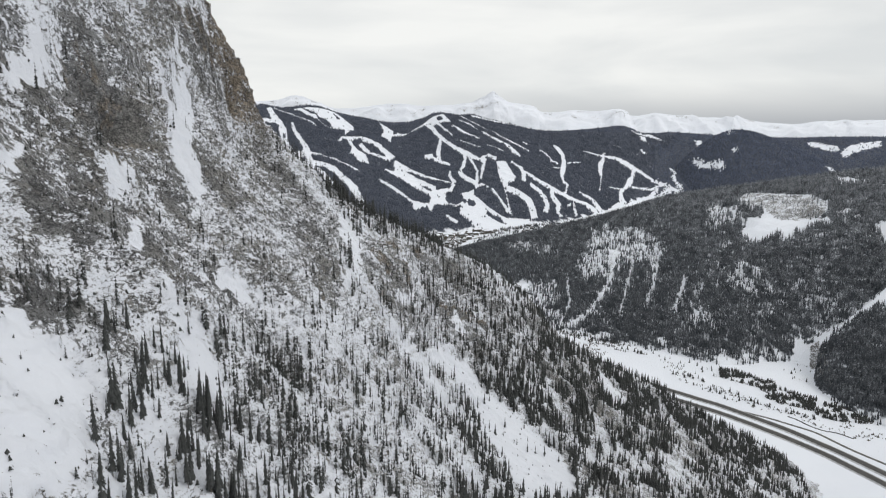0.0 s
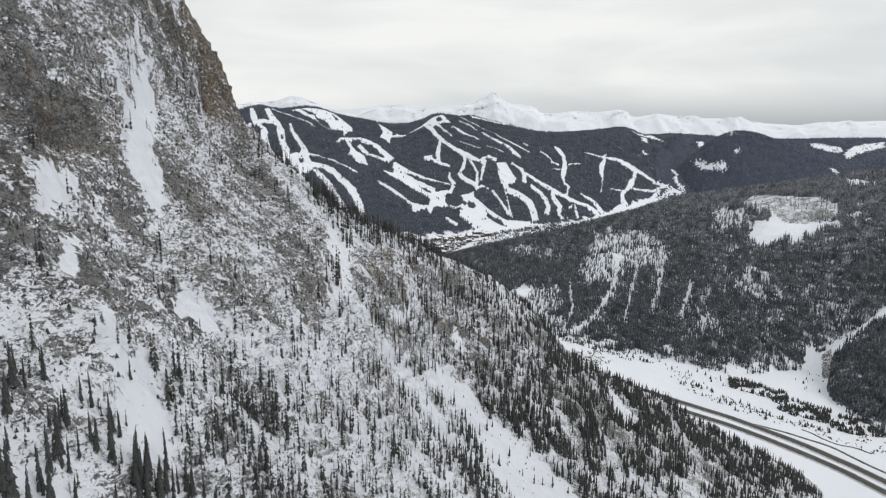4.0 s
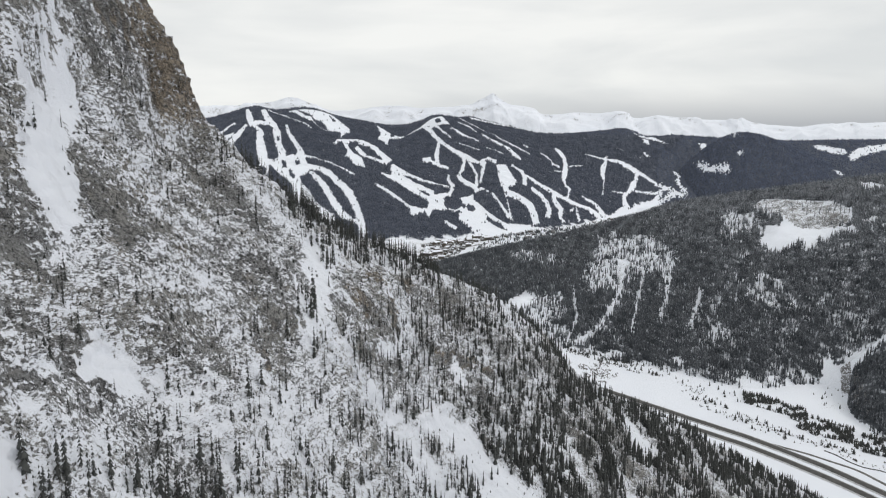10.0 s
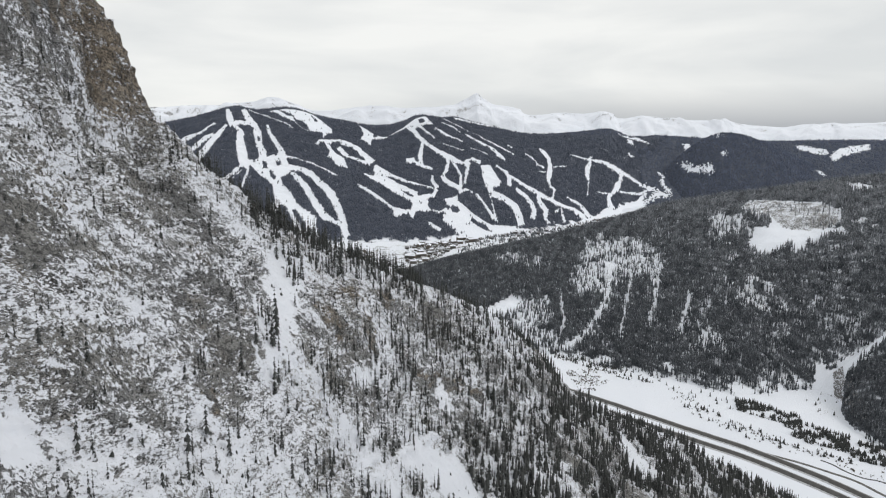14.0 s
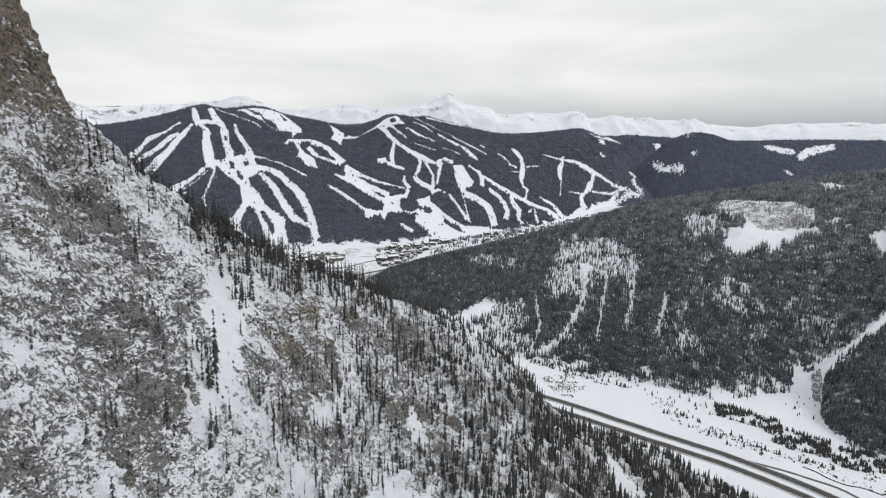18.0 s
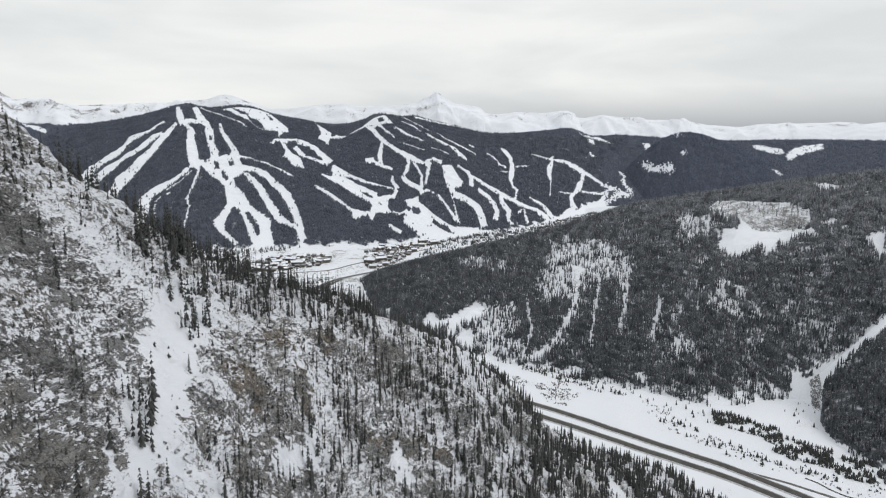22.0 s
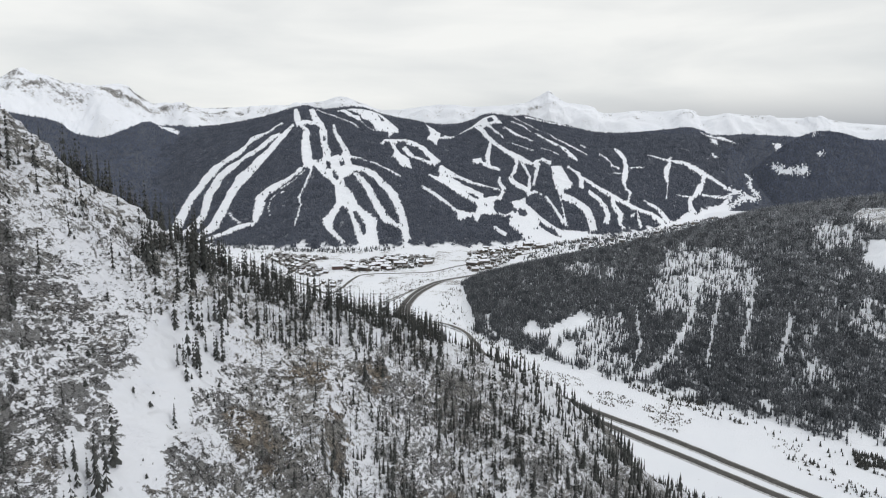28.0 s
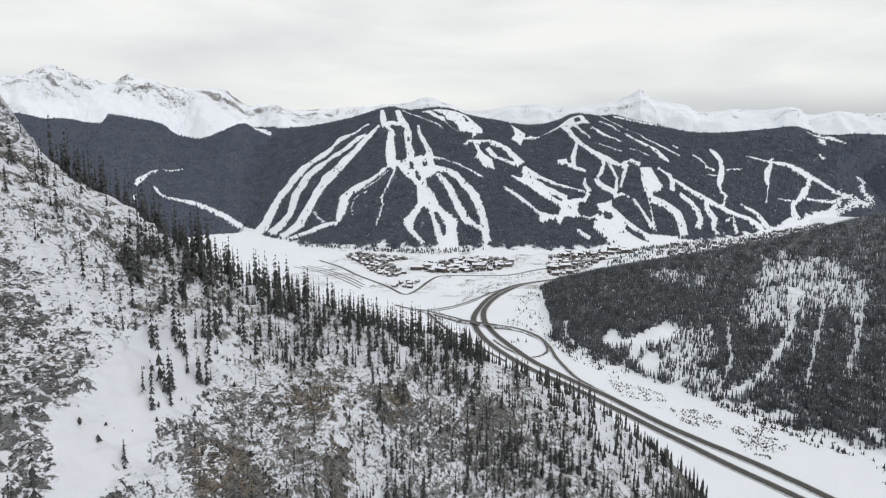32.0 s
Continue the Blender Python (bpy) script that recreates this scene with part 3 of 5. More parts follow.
clearing([(166, 1578), (202, 1654), (226, 1625), (211, 1560), (177, 1551)])
outcrop([(787, 1744), (834, 1783), (880, 1701), (927, 1635), (929, 1570), (898, 1510), (855, 1525), (811, 1563), (807, 1636), (784, 1675)])
outcrop([(415, 1825), (460, 1855), (526, 1788), (567, 1727), (547, 1602), (521, 1540), (494, 1580), (460, 1602), (416, 1589), (375, 1582), (339, 1571), (351, 1661), (392, 1754)])
outcrop([(193, 1921), (317, 1838), (302, 1790), (245, 1820), (195, 1860)])
outcrop([(225, 1568), (259, 1573), (271, 1525), (259, 1490), (230, 1507)])
outcrop([(628, 1431), (681, 1442), (701, 1397), (675, 1377), (648, 1354), (632, 1368), (631, 1408)])
outcrop([(678, 1685), (712, 1735), (771, 1676), (744, 1614), (703, 1610), (667, 1603)])
outcrop([(905, 1505), (954, 1505), (936, 1456), (900, 1475)])
outcrop([(529, 1354), (559, 1358), (538, 1288), (512, 1292)])
outcrop([(169, 1551), (232, 1612), (280, 1572), (264, 1459), (224, 1390), (183, 1401), (152, 1451)])
clearing([(596, 1160), (662, 1186), (679, 1212), (694, 1224), (693, 1204), (716, 1199), (732, 1214), (758, 1207), (786, 1214), (817, 1219), (850, 1222), (850, 1185), (760, 1165), (700, 1160), (640, 1150)])
cut([(8, 1684, 10), (10, 1599, 8), (51, 1544, 10)])
clearing([(943, 1414), (991, 1420), (937, 1347), (919, 1349), (935, 1379)])
gully([(-17, 405), (-2, 450), (20, 471), (36, 459), (22, 445), (-2, 434)])
gully([(163, 660), (174, 644), (187, 624), (168, 597), (158, 612)])
gully([(-133, 321), (-132, 339), (-130, 334), (-111, 295), (-114, 294), (-123, 303), (-131, 311)])
gully([(-132, 258), (-130, 274), (-130, 269), (-121, 244), (-123, 242)])
gully([(-92, 223), (-91, 237), (-83, 222), (-85, 216)])
gully([(27, 462), (41, 464), (72, 466), (93, 459), (94, 452), (52, 404), (33, 442)])
gully([(-116, 241), (-115, 247), (-110, 233), (-111, 229)])
gully([(-102, 229), (-98, 233), (-96, 231), (-97, 218)])
gully([(-108, 154), (-106, 156), (-93, 139), (-83, 132), (-92, 125)])
gully([(-93, 218), (-86, 232), (-77, 214), (-81, 207)])
gully([(-70, 427), (-67, 454), (-57, 436), (-59, 415), (-55, 407), (-51, 383), (-54, 372), (-57, 366), (-60, 388), (-68, 396), (-68, 413)])
gully([(-32, 428), (-27, 438), (-22, 440), (-28, 424), (-31, 421)])
gully([(9, 491), (18, 493), (16, 487), (9, 479)])
gully([(-67, 413), (-65, 431), (-59, 431), (-52, 405), (-56, 397)])
bare_rock([(-5, 483), (37, 519), (37, 517), (-3, 479)])
bare_rock([(-144, 416), (-124, 445), (-134, 434), (-142, 416), (-144, 392)])
bare_rock([(-141, 274), (-138, 284), (-131, 275), (-132, 260)])
craggy([(80, 532), (130, 612), (140, 590), (131, 575), (104, 535), (81, 518)])
craggy([(17, 548), (88, 607), (106, 597), (66, 514), (50, 523), (33, 520), (8, 491)])
craggy([(94, 554), (147, 643), (162, 615), (140, 550), (114, 541)])
craggy([(148, 562), (226, 679), (262, 650), (260, 620), (166, 528)])
craggy([(-4, 518), (22, 555), (67, 585), (70, 554), (26, 514), (2, 499)])
craggy([(-86, 412), (-79, 423), (-71, 435), (-66, 429), (-69, 408), (-73, 394)])
craggy([(-57, 437), (-47, 468), (-26, 499), (-10, 502), (-10, 479), (-39, 425), (-46, 429)])
craggy([(-46, 457), (-26, 503), (-4, 501), (2, 475), (-28, 415), (-44, 408)])
craggy([(-148, 260), (-144, 392), (-122, 447), (-72, 402), (-56, 374), (-60, 333), (-88, 290), (-96, 234), (-115, 197)])
craggy([(-58, 435), (-10, 542), (52, 525), (-16, 441), (-43, 371), (-56, 374)])
craggy([(-93, 394), (-79, 427), (-67, 408), (-65, 389), (-59, 365), (-71, 348)])
craggy([(-59, 432), (-42, 493), (-7, 542), (16, 546), (9, 494), (-31, 421), (-49, 412)])
craggy([(-5, 487), (54, 536), (99, 616), (109, 570), (-12, 444)])
craggy([(-84, 408), (-72, 435), (-56, 397), (-64, 382)])
craggy([(-57, 432), (-47, 469), (-18, 522), (-10, 501), (-10, 476), (-48, 409)])
craggy([(-56, 431), (-54, 445), (-50, 461), (-42, 476), (-40, 495), (-27, 512), (-17, 478), (-53, 412), (-54, 420), (-53, 428)])
craggy([(-81, 417), (-78, 425), (-75, 441), (-69, 438), (-67, 425), (-66, 414), (-66, 412), (-70, 405)])
craggy([(-69, 404), (-66, 411), (-62, 408), (-60, 403), (-63, 397)])
craggy([(-76, 384), (-70, 402), (-65, 392), (-60, 384), (-57, 378), (-66, 362)])
grove([(-101, 179), (-101, 206), (-85, 208), (-72, 215), (-61, 215), (-46, 221), (-73, 161), (-78, 142), (-90, 159)], 28)
grove([(-57, 344), (-35, 376), (-2, 436), (6, 406), (-27, 348), (-49, 328)], 10)
grove([(-55, 294), (-27, 352), (6, 376), (21, 338), (-41, 238)], 19)
grove([(390, 774), (422, 709), (153, 473), (140, 511)], 19)
grove([(25, 492), (40, 512), (68, 518), (106, 538), (141, 557), (147, 520), (94, 471), (71, 464), (49, 462), (32, 466)], 36)
grove([(-82, 257), (-74, 260), (-61, 272), (-52, 245), (-61, 233), (-70, 228)], 23)
grove([(163, 562), (248, 684), (271, 644), (240, 578), (180, 528)], 6)
grove([(-64, 374), (-57, 393), (-40, 394), (-38, 376), (-51, 352), (-60, 355)], 9)
grove([(28, 498), (73, 540), (121, 573), (127, 532), (28, 450)], 23)
grove([(-45, 376), (-23, 417), (19, 455), (22, 447), (-35, 351)], 14)
grove([(95, 607), (73, 572), (42, 551), (23, 542), (6, 518), (-7, 522)], 20)
grove([(-13, 540), (-33, 524), (-52, 506)], 45)
grove([(-68, 455), (-63, 463), (-57, 441), (-58, 432)], 26)
grove([(-68, 396), (-60, 408), (-53, 392), (-62, 383)], 14)
grove([(-101, 421), (-97, 425), (-88, 412), (-90, 403)], 16)
grove([(-25, 535), (-20, 515), (-36, 494), (-50, 492)], 11)
gully([(27, 450), (49, 465), (76, 465), (99, 449), (89, 420), (51, 373), (36, 405), (18, 425)])
gully([(-92, 222), (-86, 231), (-74, 212), (-81, 201)])
gully([(-113, 162), (-105, 163), (-98, 165), (-86, 153), (-83, 133), (-91, 125)])
gully([(-133, 321), (-129, 342), (-128, 342), (-123, 314), (-117, 302), (-110, 299), (-114, 296), (-121, 297), (-130, 311)])
gully([(-129, 250), (-130, 276), (-123, 254), (-121, 241), (-122, 238)])
gully([(-147, 228), (-148, 255), (-144, 236), (-143, 218)])
gully([(-134, 200), (-136, 213), (-130, 199), (-131, 194)])
gully([(-68, 421), (-59, 471), (-54, 430), (-54, 384), (-55, 367), (-60, 371), (-68, 390)])
gully([(-71, 428), (-65, 484), (-61, 438), (-59, 404), (-51, 388), (-46, 387), (-52, 380), (-58, 388), (-68, 405)])
gully([(-134, 336), (-130, 340), (-130, 340), (-123, 322), (-117, 317), (-111, 300), (-110, 294), (-114, 294)])
gully([(-98, 279), (-93, 292), (-89, 286), (-90, 278), (-96, 270)])
gully([(-72, 435), (-66, 453), (-63, 449), (-60, 422), (-58, 404), (-51, 391), (-57, 384), (-63, 400), (-68, 406), (-67, 418)])
gully([(-30, 432), (-26, 442), (-19, 460), (-20, 449), (-28, 428)])
gully([(-20, 530), (-26, 513), (-36, 515)])
grove([(25, 492), (50, 521), (76, 528), (132, 576), (149, 518), (83, 467), (57, 473), (38, 478), (26, 480)], 60)
grove([(8, 546), (88, 607), (106, 597), (173, 676), (128, 604), (81, 558), (50, 523), (16, 522)], 26)
grove([(109, 610), (184, 696), (257, 732), (438, 772), (309, 663), (259, 672), (186, 644), (134, 610)], 46)
grove([(179, 620), (226, 645), (241, 601), (154, 521)], 30)
grove([(-23, 383), (16, 415), (22, 402), (-28, 312), (-35, 334)], 24)
grove([(-83, 259), (-78, 260), (-68, 281), (-59, 266), (-70, 234)], 50)
grove([(-95, 195), (-91, 198), (-85, 191), (-89, 185)], 30)
grove([(-87, 208), (-82, 214), (-79, 208), (-82, 197)], 26)
grove([(26, 524), (93, 598), (122, 618), (87, 534), (48, 493), (30, 494)], 26)
grove([(-20, 532), (64, 583), (78, 584), (45, 539), (26, 535), (5, 518), (-8, 518)], 23)
grove([(-27, 525), (-48, 505), (-64, 494), (-80, 484)], 60)
grove([(28, 493), (44, 515), (46, 495), (68, 506), (119, 534), (122, 520), (32, 458), (22, 468)], 60)
grove([(-106, 183), (-92, 238), (-80, 253), (-62, 194), (-80, 145), (-93, 162)], 36)
bare_rock([(-48, 435), (-46, 443), (-36, 445), (-34, 442), (-38, 432), (-43, 425)])
bare_rock([(-27, 499), (-20, 515), (-16, 505), (-22, 487)])
bare_rock([(-31, 468), (-27, 477), (-23, 466), (-28, 458)])
bare_rock([(2, 485), (17, 503), (35, 515), (37, 510), (17, 496)])
bare_rock([(-44, 471), (-35, 495), (-31, 473), (-42, 464)])
bare_rock([(-69, 335), (-66, 347), (-64, 339), (-68, 335)])
bare_rock([(-148, 257), (-144, 272), (-143, 284), (-140, 278), (-143, 272), (-144, 257)])
bare_rock([(-141, 275), (-138, 286), (-132, 282), (-132, 270), (-133, 259)])
bare_rock([(-139, 339), (-145, 385), (-140, 435), (-129, 443), (-125, 444), (-132, 432), (-140, 421), (-138, 372)])
clearing([(651, 1178), (667, 1195), (695, 1226), (693, 1202), (728, 1214), (755, 1198), (810, 1215), (762, 1194), (722, 1191), (700, 1172)])
# CUTS END


def inside(x, y, pts):
    odd = np.zeros(np.shape(x), bool)
    for (ax, ay), (bx, by) in zip(pts, pts[1:] + pts[:1]):
        if ay != by:
            odd ^= ((ay > y) != (by > y)) & (x < (bx - ax) * (y - ay) / (by - ay) + ax)
    return odd


def strips_margin(x, y):
    """Metres inside the nearest cleared strip (negative outside)."""
    best = np.full(np.shape(x), -99.0)
    for pts in STRIPS:
        w = max(p[2] for p in pts) + 20
        xs, ys = [p[0] for p in pts], [p[1] for p in pts]
        box = (x > min(xs) - w) & (x < max(xs) + w) & (y > min(ys) - w) & (y < max(ys) + w)
        if box.any():
            d, along, _ = to_line(x[box], y[box], pts)
            best[box] = np.maximum(best[box], np.interp(along, np.arange(len(pts)), [p[2] * 0.5 + (4 if p[1] > 2300 else -0.6) for p in pts]) - d)
    return best


def open_ground(x, y, ragged=9, cell=13):
    """How far a place is cleared of trees: 1 in runs and clearings, 0 in the forest."""
    m = strips_margin(x, y) + ragged * fbm(x / cell, y / cell, 3, seed=33)
    wx, wy = x + 0.6 * ragged * fbm(x / cell, y / cell, 3, 0.6, seed=34), y + 1.3 * ragged * fbm(x / cell, y / cell, 3, 0.6, seed=35)
    for polys, value in ((CLEARED, 12), (ISLANDS, -12)):
        for pts in polys:
            xs, ys = [p[0] for p in pts], [p[1] for p in pts]
            box = (x > min(xs) - 30) & (x < max(xs) + 30) & (y > min(ys) - 40) & (y < max(ys) + 40)
            if box.any():
                m[box] = np.where(inside(wx[box], wy[box], pts), value, m[box])
    return smooth(-3, 3, m)


def frayed(polys, x, y):
    return within(polys, x + 36 * fbm(x / 22, y / 26, 4, 0.6, seed=35), y + 120 * fbm(x / 20, y / 60, 4, 0.6, seed=36))


def within(polys, x, y):
    f = np.zeros(np.shape(x), bool)
    for pts in polys:
        f |= inside(x, y, pts)
    return f


# ---- the land ----
def floor_z(x, y):
    return -20 + (np.minimum(y, 2600) - 1270) * 0.045 + 1.5 * fbm(np.asarray(x) / 120, np.asarray(y) / 120, 3, seed=90)


gx = np.r_[np.linspace(-6500, -1300, 30), np.linspace(-1250, 900, 160), np.linspace(950, 6500, 40)]
gy = np.r_[np.linspace(-5000, 400, 40), np.linspace(430, 2800, 180), np.linspace(2850, 7000, 50)]
GX, GY = np.meshgrid(gx, gy)
THICKET = [(86, 1415), (127, 1399), (170, 1377), (175, 1340), (140, 1337), (102, 1351)]
WETLAND = [(173, 1322), (214, 1320), (248, 1287), (230, 1247), (190, 1266)]
HEDGE = [(253, 1269), (302, 1284), (323, 1225), (284, 1179), (260, 1197)]
ROADSIDE = [(-262, 1814), (-246, 1922), (-191, 2053), (-160, 2057), (-199, 1904)]
FIELDSIDE = [(-229, 2097), (-78, 2208), (-67, 2168), (-162, 2076)]
flats = ((GY > 1880) & (GY < 2480) & (GX > -800) & (GX < 350) & (fbm(GX / 150, GY / 150, 3, seed=95) > -0.05))
scrubby = np.where(flats, 0.16, -0.5) + 1.1 * fbm(GX / 60, GY / 38, 5, 0.6, seed=91)
scrubby = np.where(within([THICKET, WETLAND, HEDGE, ROADSIDE, FIELDSIDE], GX + 14 * fbm(GX / 20, GY / 20, 3, seed=92), GY + 14 * fbm(GX / 20, GY / 20, 3, seed=93)), -0.12 + 0.9 * fbm(GX / 18, GY / 12, 4, 0.6, seed=94), scrubby)
scrubby = np.where(to_line(GX, GY, [(648, 560), (555, 770), (501, 880), (436, 975), (300, 1104), (155, 1248), (26, 1382), (-107, 1536), (-189, 1724), (-191, 1812)])[0] < 26, -1.6, scrubby)
ground = tagged(sheet("ground", GX, GY, floor_z(GX, GY), HILL, rock=scrubby, wood=0 * GX), "snow-covered valley floor", "ground", kind="structure")

# the steep rocky mountain beside the flight: its crest, and its falling side in four sections
CREST = [(-460, 260, 760), (-300, 350, 640), (-215, 405, 560), (-165, 429, 490), (-132, 441, 428), (-121, 449, 391), (-74, 496, 338), (-14, 557, 299), (20, 572, 284), (52, 588, 262), (82, 603, 236), (101, 619, 206), (118, 638, 187), (176, 691, 141), (242, 736, 101), (312, 759, 54), (384, 783, 11), (500, 830, -60)]
SIDE_U = [-400, -250, -150, -100, -85, -70, -60, -50, -35, -15, 0, 25, 60, 100, 145, 200, 262, 327, 420, 520]
SIDE_Z = {150: [720, 640, 540, 470, 440, 420, 400, 380, 352, 328, 312, 275, 230, 185, 140, 98, 52, 10, -45, -70],
          290: [760, 700, 620, 560, 535, 470, 405, 383, 357, 329, 303, 262, 222, 180, 140, 98, 52, 10, -45, -70],
          440: [700, 640, 560, 500, 395, 375, 365, 353, 336, 315, 300, 250, 195, 160, 125, 95, 52, 10, -45, -70],
          560: [520, 480, 430, 390, 372, 358, 348, 338, 325, 311, 299, 272, 240, 190, 141, 101, 54, 11, -45, -70]}


def line_x(y):
    """The contour line at 300 m along the mountain's side."""
    return np.where(y < 284, -83 - 0.06 * (284 - y), -83 + 0.28 * (y - 284))


def side_z(x, y):
    u, ys = x - line_x(y), sorted(SIDE_Z)
    zs = [np.interp(u, SIDE_U, SIDE_Z[k]) for k in ys]
    z = zs[0]
    for k in range(3):
        z = z + (zs[k + 1] - zs[k]) * smooth(ys[k], ys[k + 1], y)
    return z


def crag_base(x, y):
    d, along, left = to_line(x, y, CREST)
    k = np.arange(len(CREST))
    cx, cy, cz = (np.interp(along, k, [c[i] for c in CREST]) for i in range(3))
    front = side_z(x, y) + (cz - side_z(cx, cy)) * np.exp(-((d / 45) ** 2))
    return np.where(left > 0, cz - 0.72 * d, front), d * left


def crag_z(x, y):
    z, beyond = crag_base(x, y)
    u, along = x - line_x(y), y - 0.28 * x
    return z + (fbm(along / 55, u / 190, 3, seed=3, ridged=True) - 0.3) * 7 * (smooth(30, -60, beyond) * 0.7 + 0.3)


cy_ = np.r_[np.linspace(-400, 120, 60), np.arange(123, 470, 0.95), np.arange(471, 620, 1.3), np.arange(622, 1000, 3.2)]
cu = np.r_[np.linspace(-520, -140, 50), np.arange(-138, 60, 0.85), np.arange(61, 240, 2.0), np.arange(242, 540, 5)]
CU, CY = np.meshgrid(cu, cy_)
CX = CU + line_x(CY)
CZ = crag_z(CX, CY)
# crags, ledges and clefts, pushed out along the slope's normal
gxu, gxv = np.gradient(CX), np.gradient(CY)
gz = np.gradient(CZ)
nx, ny, nz = gxv[0] * gz[1] - gz[0] * gxv[1], gz[0] * gxu[1] - gxu[0] * gz[1], gxu[0] * gxv[1] - gxv[0] * gxu[1]
ln = np.sqrt(nx * nx + ny * ny + nz * nz) * np.where(nz < 0, -1, 1)
nx, ny, nz = nx / ln, ny / ln, nz / ln
sa, sb = CY - 0.28 * CX, CZ - 0.75 * CY
push = (fbm(sa / 24, CZ / 30, 5, 0.55, seed=11, ridged=True) - 0.3) * 4.2 + (fbm(sa / 9, sb / 5, 4, 0.6, seed=23, ridged=True) - 0.3) * 1.8 + fbm(sa / 4.2, CZ / 3.6, 3, 0.6, seed=29) * 1.0
# beds along the slope: each leans out a little and is cut off flat above
broken = smooth(-0.15, 0.2, fbm(sa / 30, CZ / 40, 3, seed=39) + 0.1)
bed = (CZ + 0.25 * CY) / 6.0 + 1.1 * fbm(sa / 20, CZ / 16, 3, seed=37)
bed2 = (CZ + 0.2 * CY) / 2.6 + 0.9 * fbm(sa / 8, CZ / 7, 3, seed=38)
push = push * 0.8 + (bed % 1.0) * 2.0 * broken + (bed2 % 1.0) * 1.1 * (0.4 + 0.6 * broken) - 1.2
push = push - 10 * np.exp(-(((CY - 276) / 9) ** 2) - ((CZ - 385) / 7) ** 2)
push = push * np.where(within(GULLIES, CX + 3 * fbm(CX / 7, CY / 7, 3, seed=41), CY + 6 * fbm(CX / 9, CY / 9, 3, seed=42)), 0.5, 1.0) * smooth(480, 250, CU) * smooth(30, -12, crag_base(CX, CY)[1])
CX, CY, CZ = CX + nx * push, CY + ny * push, CZ + nz * push
jx, jy = CX + 4 * fbm(CX / 7, CY / 7, 4, 0.6, seed=41), CY + 8 * fbm(CX / 9, CY / 9, 4, 0.6, seed=42)
rim = np.abs(crag_base(CX, CY)[1])
rocky = -0.20 + within(CRAGGY, jx, jy) * 0.22 + 0.8 * fbm((CY - 0.28 * CX) / 26, CU / 34, 4, 0.55, seed=45) + 0.06 * smooth(300, 345, CZ + 25 * fbm(CX / 40, CY / 40, 3, seed=44)) * (CY < 460)
rocky = rocky + 0.35 * smooth(40, 8, rim) * smooth(385, 405, CZ) + 0.16 * smooth(60, 110, CX)
CLIFFS = [[(-146, 231), (-145, 259), (-144, 283), (-133, 295), (-131, 278), (-133, 257), (-115, 217), (-119, 198), (-126, 194)], [(-124, 191), (-117, 212), (-111, 205), (-105, 185), (-105, 167), (-107, 161)]]
rocky = rocky + 0.32 * within(CLIFFS, jx, jy) + 0.1 * smooth(392, 412, CY) * smooth(-54, -64, CX)
rocky = np.where(within(GULLIES, jx, jy) & ~within(CRAGGY[-4:], jx, jy), -0.95 + 0.7 * fbm(CX / 9, CZ / 9, 3, seed=101), rocky)
rocky = np.where(within(BARE, jx, jy), 0.40 + 0.6 * fbm(CY / 8, CZ / 8, 3, seed=104), rocky)
warm = np.clip(smooth(34, 6, rim) * smooth(383, 400, CZ) * (0.75 + 0.8 * fbm(CX / 14, CZ / 14, 3, seed=53)), 0, 1) + 0.8 * within(BARE, jx, jy) * smooth(-0.25, 0.2, fbm(CY / 9, CZ / 7, 3, seed=54)) + 0.3 * smooth(0.25, 0.5, fbm(CY / 16, CZ / 12, 3, seed=55))
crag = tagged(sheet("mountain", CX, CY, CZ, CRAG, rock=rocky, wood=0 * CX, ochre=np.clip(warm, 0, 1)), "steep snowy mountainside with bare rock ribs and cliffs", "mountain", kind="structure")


def ruled(foot, crest, ns, nv, top=1.35, bulge=(0.0, 0.0), relief_m=20, cell=160, seed=50, drop=0.8, calm=0.75, start=-0.06):
    """A mountainside drawn from its foot to its crest and down behind; returns its grid."""
    F, C = spline(foot, ns), spline(crest, ns)
    v = np.linspace(start, top, nv)[:, None]
    X, Y = F[None, :, 0] + (C - F)[None, :, 0] * v, F[None, :, 1] + (C - F)[None, :, 1] * v
    bulge = np.interp(np.linspace(0, 1, ns), np.linspace(0, 1, len(bulge)), bulge)[None, :]
    p = np.where(v > 1, 1 - drop * (v - 1), np.where(v < 0, 1.2 * v, v + bulge * v * (1 - v)))
    Z = F[None, :, 2] + (C - F)[None, :, 2] * p
    fade = np.clip(v * 3, 0, 1) * (1 - calm * smooth(0.75, 1.0, v))
    Z = Z + fade * relief_m * (fbm(X / cell, Y / cell, 5, seed=seed, ridged=True))
    return X, Y, Z, np.broadcast_to(v, X.shape)


HILL_FOOT = [(-75, 2000, 10), (-40, 1650, -3), (73, 1498, -10), (147, 1431, -13), (238, 1366, -16), (307, 1309, -18), (388, 1254, -21), (491, 1178, -25), (552, 1162, -25), (611, 1178, -24), (658, 1169, -30), (702, 1172, -16), (762, 1182, 28), (830, 1195, 86), (920, 1230, 140)]
HILL_CREST = [(-30, 2080, 18), (60, 1990, 55), (190, 1960, 92), (358, 1950, 132), (450, 1930, 158), (560, 1920, 190), (686, 1900, 230), (930, 1800, 276), (1110, 1690, 312), (1300, 1640, 330), (1700, 1560, 360)]
def streaks(x, y, seed):
    """Noise drawn out down the fall line."""
    a, b = 0.79 * x + 0.61 * y, -0.61 * x + 0.79 * y
    return fbm(a / 7, b / 34, 4, 0.62, seed=seed)


